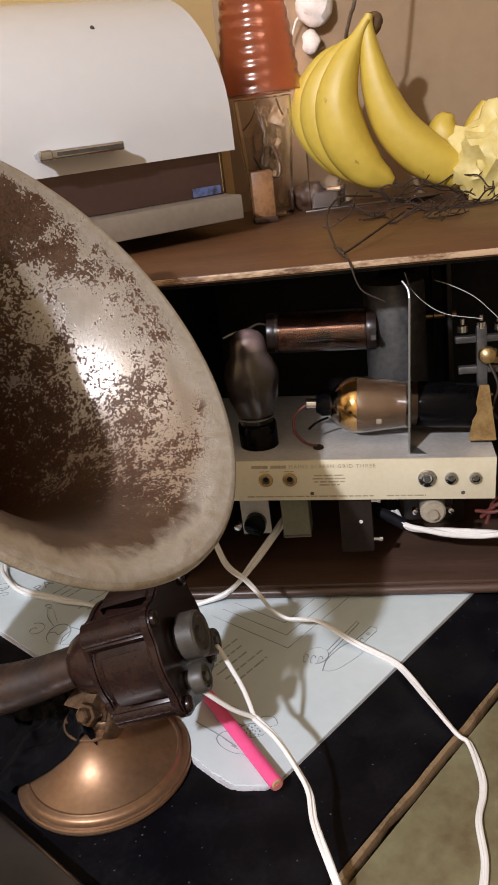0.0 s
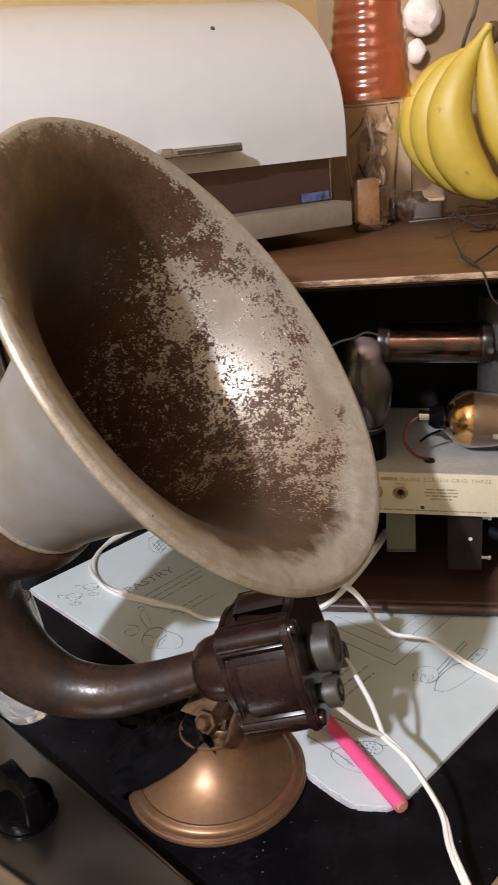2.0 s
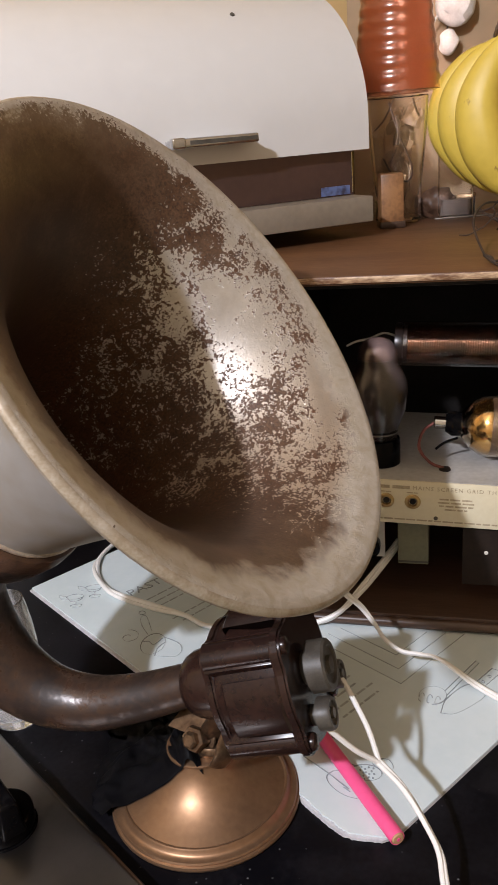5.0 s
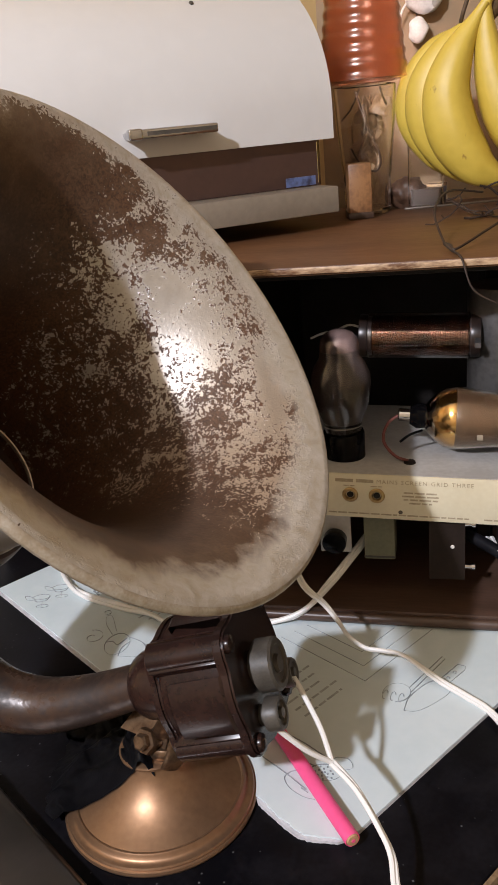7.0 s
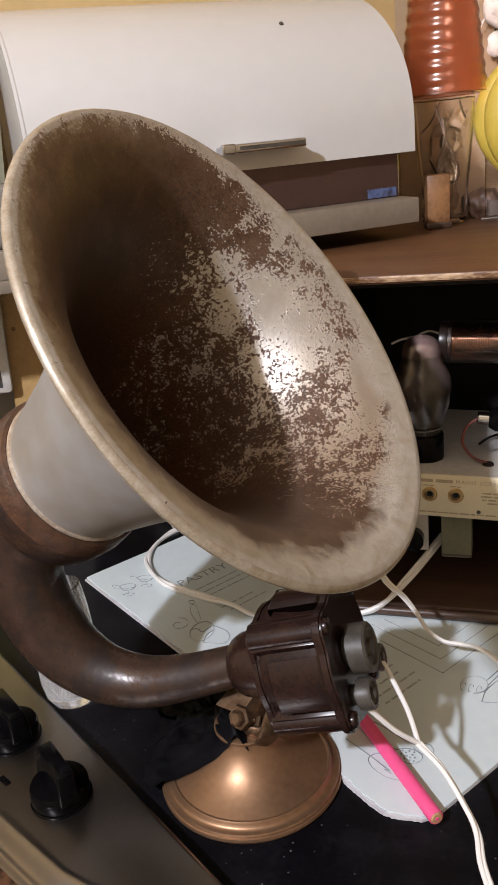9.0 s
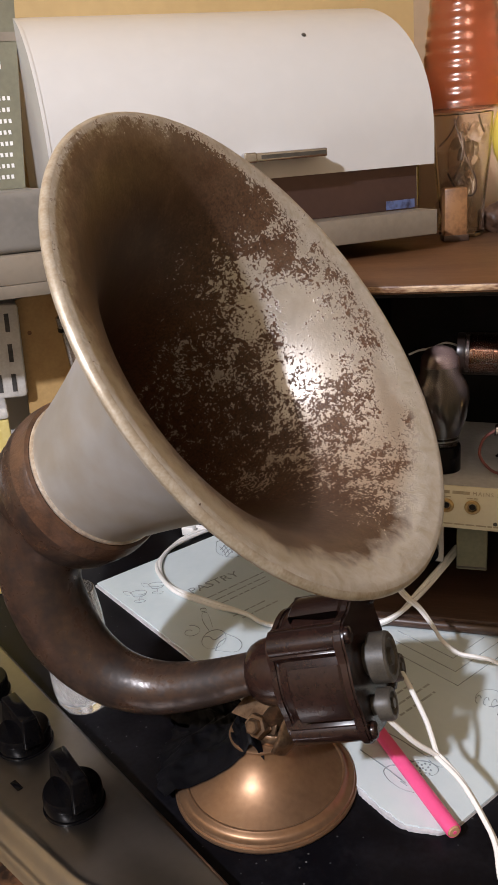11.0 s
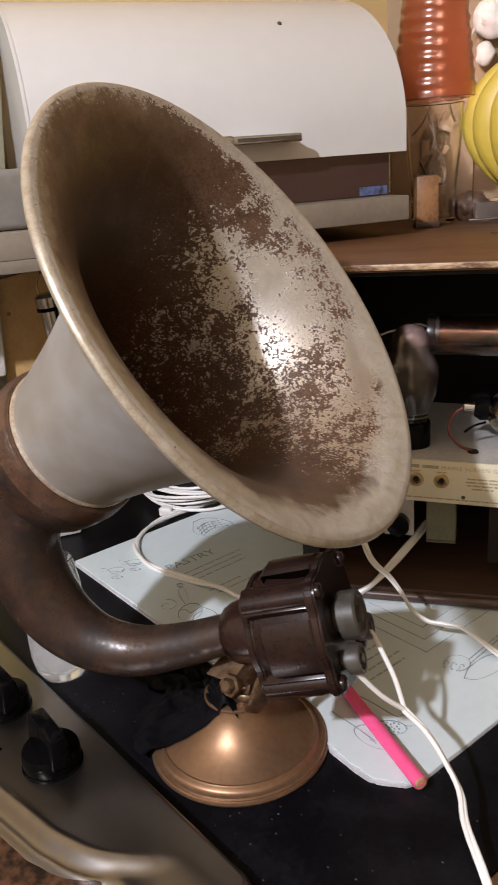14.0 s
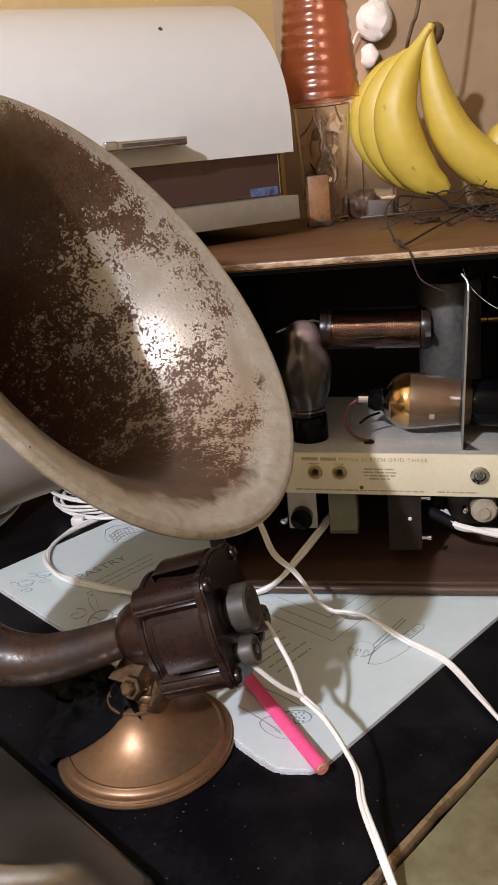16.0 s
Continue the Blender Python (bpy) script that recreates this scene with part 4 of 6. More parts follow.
def black_cloth():
    """A limp black rag over the back of the foot."""
    bm = bmesh.new()
    nx, ny = 70, 60
    line = spline([(-0.0575, -0.0270), (-0.0324, -0.0175), (-0.0133, -0.0148), (-0.0040, -0.0142), (0.0035, -0.0138)], 20)
    rr, zz = [r * 0.955 for r, z in DOME[:10]], [z for r, z in DOME[:10]]

    def dome(x, y):
        d = math.hypot(x + 0.0036, y - 0.005)
        if d > 0.0560:
            return max(0.0, 0.009 * (1 - (d - 0.0560) / 0.012))
        return float(np.interp(d, rr[::-1], zz[::-1])) if d < rr[0] else 0.0094
    grid = []
    for i in range(nx):
        row = []
        for j in range(ny):
            u, v = i / (nx - 1), j / (ny - 1)
            e = line[int(u * (len(line) - 1))]
            wav = 0.0010 * noise.noise(Vector((u * 9, 0.2, 5)))
            p = Vector((e[0], e[1] + wav)) + Vector((-0.046, 0.085)) * v
            z = dome(p.x, p.y) + 0.0016
            z += 0.0105 * math.exp(-((u - 0.76) / 0.17) ** 2 - ((v - 0.08) / 0.12) ** 2)
            fold = noise.noise(Vector((u * 5 + v * 3, v * 6, 0.3))) * 0.0050 + noise.noise(Vector((u * 13, v * 15, 2))) * 0.0022
            hem = min(1.0, 7 * u)
            z += max(0.75 * fold + 0.0018, 0.0) * min(1.0, 5 * v + 0.10) * hem
            p.x += (0.013 * noise.noise(Vector((v * 3.5, 0.4, 8))) + 0.004 * noise.noise(Vector((v * 14, 0.4, 3))) + 0.010 * v) * (1 - min(1.0, u * 2.2))
            row.append(bm.verts.new((p.x, p.y, max(z, 0.0014))))
        grid.append(row)
    for i in range(nx - 1):
        for j in range(ny - 1):
            bm.faces.new((grid[i][j], grid[i + 1][j], grid[i + 1][j + 1], grid[i][j + 1]))
    bmesh.ops.solidify(bm, geom=bm.faces[:], thickness=0.0009)
    return tagged(part("black_rag", bm, "black", sharp=80), "limp black rag draped over the horn's foot", "rag")


black_cloth()
tumbler = tagged(empty("glass_tumbler", along((-0.1510, 0.0475, 0.0006), (-0.02, 0.06, 0.99))), "smooth rounded glass standing behind the curved neck", "glass")
clear(part("bowl", lathe([(0.0, 0.0), (0.009, 0.0005), (0.0155, 0.0035), (0.0196, 0.0105), (0.0216, 0.0210), (0.0221, 0.0340), (0.0217, 0.0480), (0.0209, 0.0620), (0.0198, 0.0740), (0.0182, 0.0850), (0.0168, 0.0925), (0.0160, 0.0930), (0.0170, 0.0840), (0.0188, 0.0700), (0.0202, 0.0500), (0.0205, 0.0340), (0.0196, 0.0210), (0.0160, 0.0130), (0.0090, 0.0100), (0.0, 0.0095)], 48), "tumbler_glass", tumbler))


# ---- hob ----
def hob():
    top = tagged(empty("gas_hob", KITCHEN), "brushed steel gas hob with black control knobs", "hob")
    ws = [-0.40, -0.395, -0.30, -0.22, -0.14, -0.08, -0.05, -0.035, -0.026, -0.020] + [-0.0165 + 0.0011 * i for i in range(24)]
    fr = [0.12 + 0.05 * i for i in range(14)] + [0.79 + 0.014 * i for i in range(16)]
    vs = [-0.094 + 0.0008 * i for i in range(14)] + [-0.081 + 0.0025 * i for i in range(75)] + [0.12 + 0.025 * i for i in range(14)] + [0.466]

    def ease(t):
        t = min(1.0, max(0.0, t))
        return t * t * (3 - 2 * t)

    def sheet(u, v):
        """Height of the pressed plate, how far outside the knob panel, and how far inside the rim."""
        ub = -0.1227 - 0.146 * min(max(v, 0.0), 0.085)
        a_, b_, r_ = ub - u, -0.050 - v, 0.067
        d = math.hypot(max(a_ + r_, 0.0), max(b_ + r_, 0.0)) - r_
        left = ease((a_ + 0.012) / 0.014)
        low = 0.0082 - 0.0014 * left
        fade = ease((-0.078 - u) / 0.030)
        z = 0.012 - (0.012 - low) * ease((d - 0.001) / 0.0095) * fade + 0.0007 * math.exp(-((d + 0.0005) / 0.0018) ** 2) * fade
        z -= 0.0035 * ease((d - 0.0125) / 0.004) * left
        eu, ev, rr = -0.0618 - u, v + 0.094, 0.014
        e = rr - math.hypot(max(rr - eu, 0.0), max(rr - ev, 0.0)) if (eu < rr or ev < rr) else rr
        lift = math.sin(min(1.0, max(0.0, e / 0.0062)) * math.pi / 2) ** 0.7
        return 0.0004 + (z - 0.0004) * lift, d * left, e
    def outline(v):
        k = max(v, -0.030) - 0.017
        return -0.1227 - 0.146 * min(v, 0.085) if v > 0.017 else -0.0557 - math.sqrt(0.067 ** 2 - k * k) - 0.0025 * ease(v / 0.017)

    def columns(v):
        ub = outline(v)
        return [ub + w for w in ws] + [ub + 0.0095 + f * (-0.0616 - ub - 0.0095) for f in fr]
    plate, well = bmesh.new(), bmesh.new()
    us = [columns(v) for v in vs]
    nu = len(ws) + len(fr)
    grid = [[sheet(us[j][i], vs[j]) for j in range(len(vs))] for i in range(nu)]
    made = {}

    def vert(bm_, i, j):
        if (id(bm_), i, j) not in made:
            made[(id(bm_), i, j)] = bm_.verts.new((us[j][i], vs[j], grid[i][j][0]))
        return made[(id(bm_), i, j)]
    for i in range(nu - 1):
        for j in range(len(vs) - 1):
            four = ((i, j), (i + 1, j), (i + 1, j + 1), (i, j + 1))
            if all(grid[p][q][2] < 0 for p, q in four):
                continue
            bm_ = well if i < 10 else plate
            bm_.faces.new([vert(bm_, p, q) for p, q in four])
    part("hob_plate", plate, "steel", top, "brushed steel pressed plate", sharp=60)
    part("burner_well", well, "rust", top, "burnt brown steel well", sharp=60)
    for k, (u, v) in enumerate(((-0.0992, 0.0610), (-0.0987, 0.1330), (-0.0987, 0.2050))):
        kn = part("knob", lathe([(0, 0.0122), (0.0172, 0.0122), (0.0178, 0.0135), (0.0174, 0.0225), (0.0166, 0.0240), (0, 0.0244)], 48), "knob", top, "black plastic control knob", pose(u, v, 0))
        grip = box(-0.0072, 0.0072, -0.0190, 0.0190, 0.019, 0.0405, 0.0022, 3)
        for w in grip.verts:
            if w.co.z > 0.03:
                w.co.x *= 0.74
                w.co.y *= 0.93
        part("grip", grip, "knob", kn, m=pose(0, 0, 0, 0, 0, GRIP[k]))
        part("collar", lathe([(0.0168, 0.0121), (0.0184, 0.0121), (0.0184, 0.0131), (0.0176, 0.0134)], 40), "knob", kn, "thin black collar")
        part("indicator_slot", box(-0.0019, 0.0019, -0.0050, 0.0050, 0.0121, 0.0126, 0.0002), "knob", top, "", pose(u - 0.0205, v + 0.0375, 0, 0, 0, 6))
    return top


GRIP = (-4.0, 0.0, 3.0)
hob()


# ---- radio ----
def radio_case():
    top = tagged(empty("radio_case"), "old wooden radio cabinet with its open back", "radio cabinet")
    part("bottom_board", box(-0.004, 0.42, 0.1875, 0.50, 0.0042, 0.0150, 0.0015), "wood_dark", top, "dark stained bottom board")
    part("base_moulding", tube([(-0.004, 0.1862, 0.0085), (0.42, 0.1862, 0.0085)], 0.0042, 16, 1), "wood_dark", top, "rounded dark moulding")
    part("top_board", box(-0.075, 0.42, 0.2010, 0.575, 0.2648, 0.2712, 0.0012), "wood", top, "polished brown veneered top")
    part("edge_strip", box(-0.075, 0.42, 0.1995, 0.2009, 0.2664, 0.2706, 0.0004), "wood_edge", top, "rubbed pale front edge")
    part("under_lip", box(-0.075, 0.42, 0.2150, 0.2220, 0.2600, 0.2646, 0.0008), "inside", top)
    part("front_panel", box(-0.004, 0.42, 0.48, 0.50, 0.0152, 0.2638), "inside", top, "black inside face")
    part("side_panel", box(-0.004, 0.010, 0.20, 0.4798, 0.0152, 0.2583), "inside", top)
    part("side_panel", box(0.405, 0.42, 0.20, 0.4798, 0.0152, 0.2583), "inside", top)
    return top


def chassis():
    top = tagged(empty("radio_chassis", pose(0.1086, 0.197, 0.1060, 0, 2.3, 0)), "cream painted radio chassis fixed in the cabinet", "radio chassis")
    part("panel", box(-0.092, 0.1570, 0.0, 0.0016, -0.0185, 0.0160, 0.0004), "chassis", top, "cream front edge with sockets and print")
    part("top_plate", box(-0.092, 0.1570, 0.0018, 0.150, 0.0146, 0.0162), "chassis_top", top, "dull grey metal deck")
    part("end_plate", box(0.1555, 0.1570, 0.0018, 0.150, -0.0185, 0.0144), "chassis", top)
    for x in (-0.0191, 0.0):
        j = part("jack", lathe([(0.0034, 0), (0.0056, 0), (0.0058, 0.0010), (0.0052, 0.0018), (0.0036, 0.0020), (0.0030, 0.0012), (0.0026, -0.002), (0, -0.002)], 28), "brass", top, "brass socket", along((x, 0, 0), (0, -1, 0)))
        part("hole", lathe([(0.0024, 0.0004), (0.0024, 0.0003), (0, 0.0003)], 20), "inside", j)
    for k, x in enumerate((0.1060, 0.1240, 0.1420)):
        r = (0.0072, 0.0052, 0.0050)[k]
        j = part("socket", lathe([(r * 0.6, 0), (r, 0), (r, 0.0012), (r * 0.9, 0.0020), (r * 0.6, 0.0022), (r * 0.5, 0.001), (0, 0.001)], 24), "chrome", top, "plated socket", along((x, 0, -0.0005), (0, -1, 0)))
        part("screw", lathe([(0, 0.0012), (r * 0.34, 0.0012), (r * 0.34, 0.0030), (0, 0.0034)], 12), "terminal", j)
    for x, z in ((0.0170, -0.0125), (0.1330, -0.0130)):
        part("rivet", lathe([(0, 0), (0.0016, 0), (0.0012, 0.0006), (0, 0.0007)], 12), "terminal", top, "", along((x, -0.0001, z), (0, -1, 0)))
    face = Matrix.Translation((0, -0.0002, 0)) @ pose(0, 0, 0, 90, 0, 0)
    bars([(-0.0300, 0.0097, 0.0275)], 0.0026, "print", top, face, "maker_mark")
    lettering("heading", "MAINS SCREEN GRID THREE", 0.0044, "print", top, face @ Matrix.Translation((-0.0005, 0.0095, 0)), "brown printed capitals", 1.25)
    bars([(-0.0240, 0.0066, 0.0080), (-0.0045, 0.0066, 0.0080)], 0.0008, "print", top, face)
    bars([(0.0190, 0.0025, 0.0240), (0.0180, -0.0002, 0.0260), (0.0190, -0.0029, 0.0240), (0.0230, -0.0056, 0.0160)], 0.0013, "print", top, face)
    bars([(-0.0350, -0.0155, 0.1000), (0.075, -0.0155, 0.03)], 0.0012, "print", top, face)
    return top


def upright_valve():
    top = tagged(empty("upright_valve", pose(0.0820, 0.232, 0.1215, 0, 0, 0)), "smoky glass radio valve upright on its black base", "radio valve", "radio valves")
    part("valve_base", lathe([(0, 0), (0.0150, 0), (0.0158, 0.001), (0.0158, 0.020), (0.0150, 0.0215), (0, 0.0215)], 36), "knob", top, "glossy black base")
    clear(part("bulb", shell([(0.0135, 0.0215), (0.0150, 0.030), (0.0200, 0.044), (0.0220, 0.058), (0.0216, 0.066), (0.0182, 0.0735), (0.0150, 0.0785), (0.0145, 0.0860), (0.0134, 0.0918), (0.0100, 0.0962), (0.0050, 0.0985), (0.0, 0.0990)]), "smoke", top, "smoky glass bulb"))
    part("coating", lathe([(0, 0.0295), (0.0128, 0.0300), (0.0182, 0.0440), (0.0203, 0.0580), (0.0199, 0.0660), (0.0166, 0.0735), (0.0136, 0.0785), (0.0132, 0.0840), (0, 0.0840)], 36), "smoked", top, "smoky brown inner coating")
    # opaque cap under the glass carries the dome's pinkish reflection
    part("reflection_dome", lathe([(0, 0.0842), (0.0131, 0.0842), (0.0128, 0.0872), (0.0116, 0.0912), (0.0086, 0.0946), (0.0040, 0.0964), (0, 0.0968)], 36), "pinkish", top, "pinkish dome with the glass's reflection painted in")
    part("mica_disc", lathe([(0, 0.0262), (0.0115, 0.0262), (0.0115, 0.0270), (0, 0.0270)], 24), "shell", top)
    return top


def lying_valve():
    m = along((0.1225, 0.238, 0.1530), (0.995, 0.02, -0.075))
    top = tagged(empty("screen_grid_valve", m), "amber glass radio valve lying level with a metal top cap", "radio valve", "radio valves")
    part("top_cap", lathe([(0, 0), (0.0042, 0), (0.0048, 0.0008), (0.0048, 0.0085), (0, 0.0085)], 24), "chrome", top, "bright metal cap")
    part("cap_insulator", lathe([(0, 0.0085), (0.0065, 0.0085), (0.0080, 0.011), (0.0095, 0.0135), (0.0090, 0.0200), (0.0060, 0.021), (0, 0.021)], 28), "knob", top, "dark cap skirt")
    clear(part("bulb", shell([(0.0065, 0.0185), (0.0115, 0.0215), (0.0180, 0.0275), (0.0220, 0.0340), (0.0232, 0.0400), (0.0226, 0.0480), (0.0205, 0.0640), (0.0185, 0.0800), (0.0172, 0.0900)]), "amber", top, "clear amber-tinted bulb"))
    part("getter", lathe([(0.0095, 0.0225), (0.0158, 0.0280), (0.0198, 0.0342), (0.0211, 0.0390), (0.0209, 0.0410)], 44), "gold", top, "golden getter mirror")
    part("anode", lathe([(0, 0.0411), (0.0207, 0.0411), (0.0212, 0.0450), (0.0206, 0.0520), (0.0188, 0.0640), (0.0170, 0.0790), (0, 0.0795)], 28), "anode", top, "amber-brown shaded anode")
    part("printed_mark", box(-0.0211, -0.0206, -0.0085, -0.0045, 0.0560, 0.0600, 0.0001), "old_cream", top, "small cream printed mark")
    # brown ring painted where the glass only shows a reflection
    part("base_reflection_ring", lathe([(0.0166, 0.0830), (0.0170, 0.0830), (0.0166, 0.0895), (0.0160, 0.0895)], 36), "anode", top, "brown band painted for a reflection at the base")
    part("valve_base", lathe([(0, 0.0880), (0.0176, 0.0880), (0.0184, 0.0900), (0.0184, 0.1300), (0.0170, 0.1330), (0, 0.1330)], 36), "knob", top, "black bakelite base")
    for k in range(4):
        part("pin", lathe([(0, 0.133), (0.0015, 0.133), (0.0015, 0.146), (0, 0.147)], 10), "brass", top, "", Matrix.Translation((0.008 * math.cos(k * 1.57), 0.008 * math.sin(k * 1.57), 0)))
    part("cradle", box(0.006, 0.022, -0.012, 0.012, 0.100, 0.128, 0.002), "terminal", top)
    return top


def tuning_coil():
    top = tagged(empty("tuning_coil", along((0.0930, 0.292, 0.2000), (1, 0, -0.03))), "copper wound tuning coil on a dark former", "coil")
    part("former", lathe([(0, 0), (0.0150, 0), (0.0150, 0.088), (0, 0.088)], 36), "coil_dark", top, "dark lacquered former")
    wound = []
    for k in range(40):
        z = 0.008 + 0.0018 * k
        wound += [(0.0152, z), (0.0158, z + 0.0005), (0.0158, z + 0.0010), (0.0152, z + 0.0015)]
    part("winding", lathe([(0.0150, 0.0075)] + wound + [(0.0150, 0.0805)], 36), "copper", top, "fine copper wire turns", sharp=80)
    clear(part("sleeve", shell([(0.0179, 0.0045), (0.0179, 0.0810)], 0.0006), "celluloid", top, "clear celluloid sleeve"))
    part("end_ring", lathe([(0.0130, 0.082), (0.0166, 0.082), (0.0170, 0.0840), (0.0166, 0.0890), (0.0130, 0.0890)], 32), "coil_dark", top)
    part("end_ring", lathe([(0.0130, -0.002), (0.0166, -0.002), (0.0170, 0.0), (0.0166, 0.0040), (0.0130, 0.0040)], 32), "coil_dark", top)
    part("lead", tube([(0.014, 0, 0.004), (0.019, 0.004, -0.012), (0.016, 0.0, -0.024), (0.006, 0, -0.034), (-0.008, 0, -0.040)], 0.0010, 6, 6), "flex", top, "pale wire lead")
    part("stay", box(-0.030, -0.012, -0.002, 0.002, 0.0845, 0.0885), "screen", top)
    return top


def screen_plate():
    top = tagged(empty("screen_plate", pose(0.2020, 0.205, 0.1180, 0, 2.5, -2.3)), "thin upright aluminium screening plate on the chassis", "screen plate")
    part("sheet", prism([(-0.0007, 0.0), (0.0007, 0.0), (0.0007, 0.075), (-0.0007, 0.075)], 0.0, 0.122), "mica", top, "thin bright sheet metal")
    part("foot_flange", prism([(0.0008, 0.0), (0.013, 0.0), (0.003, 0.018), (0.0008, 0.018)], 0.0, 0.0012), "mica", top)
    part("top_tab", tube([(0, 0.001, 0.122), (-0.001, 0.004, 0.128), (-0.005, 0.008, 0.133)], 0.0009, 6, 4), "mica", top)
    return top


def screening_can():
    top = tagged(empty("tuning_condenser", pose(0.212, 0.315, 0.1200)), "grey metal tuning condenser deep in the cabinet", "condenser")
    part("can", lathe([(0, 0.0), (0.0250, 0.0), (0.0255, 0.001), (0.0255, 0.108), (0.0240, 0.112), (0.0120, 0.1135), (0, 0.1135)], 40), "screen", top, "dull grey screening can", pose(-0.014, -0.010, 0.0016))
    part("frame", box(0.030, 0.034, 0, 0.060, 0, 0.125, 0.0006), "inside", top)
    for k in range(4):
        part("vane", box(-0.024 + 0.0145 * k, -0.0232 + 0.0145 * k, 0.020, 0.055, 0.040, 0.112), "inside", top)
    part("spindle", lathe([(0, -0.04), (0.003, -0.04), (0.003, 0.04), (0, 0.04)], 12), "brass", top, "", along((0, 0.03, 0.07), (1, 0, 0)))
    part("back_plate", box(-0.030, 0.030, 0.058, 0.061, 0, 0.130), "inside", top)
    return top


def reaction_parts():
    top = tagged(empty("terminal_bracket", pose(0.262, 0.250, 0.120)), "brass and dark metal terminal bracket with wires", "bracket")
    part("post", box(-0.004, 0.004, -0.004, 0.004, 0, 0.085, 0.001), "screen", top)
    part("arm", box(-0.020, 0.018, -0.003, 0.003, 0.071, 0.0765, 0.001), "screen", top)
    part("arm", box(-0.018, 0.022, -0.003, 0.003, 0.046, 0.052, 0.001), "screen", top)
    for k, (x, z) in enumerate(((-0.014, 0.080), (0.0, 0.082), (0.013, 0.080), (0.010, 0.054))):
        part("terminal_nut", lathe([(0, 0), (0.0045, 0), (0.0045, 0.005), (0.0020, 0.006), (0.0020, 0.010), (0, 0.011)], 12), "chrome" if k != 3 else "brass", top, "", pose(x, 0, z))
    part("brass_knob", lathe([(0, 0), (0.0065, 0), (0.0070, 0.002), (0.0060, 0.009), (0.003, 0.011), (0, 0.011)], 20), "brass", top, "small brass knob", along((0.003, -0.006, 0.062), (0, -1, 0.2)))
    part("condenser_body", lathe([(0, 0), (0.010, 0), (0.011, 0.002), (0.011, 0.026), (0.010, 0.028), (0, 0.028)], 24), "screen", top, "grey fixed condenser", along((0.018, -0.004, 0.040), (1, 0, 0)))
    part("wire", tube([(0.003, -0.012, 0.060), (0.010, -0.018, 0.040), (0.006, -0.015, 0.020), (0.015, -0.010, 0.004)], 0.0011, 6, 6), "twig", top)
    part("wire", tube([(0.0, -0.004, 0.09), (-0.03, -0.006, 0.098), (-0.05, -0.004, 0.115), (-0.056, 0, 0.13)], 0.00022, 6, 6), "flex", top, "thin pale wire")
    part("wire", tube([(0.012, -0.004, 0.09), (-0.005, -0.008, 0.108), (-0.022, -0.006, 0.118), (-0.034, 0, 0.122)], 0.00022, 6, 6), "flex", top, "thin pale wire")
    part("plate", prism([(-0.024, 0.0), (-0.003, 0.0), (-0.008, 0.044), (-0.015, 0.044)], -0.0008, 0.0008, 0.0002), "brass", top, "tarnished brass plate", pose(0.010, -0.030, 0.0, 84, 0, -6))
    return top


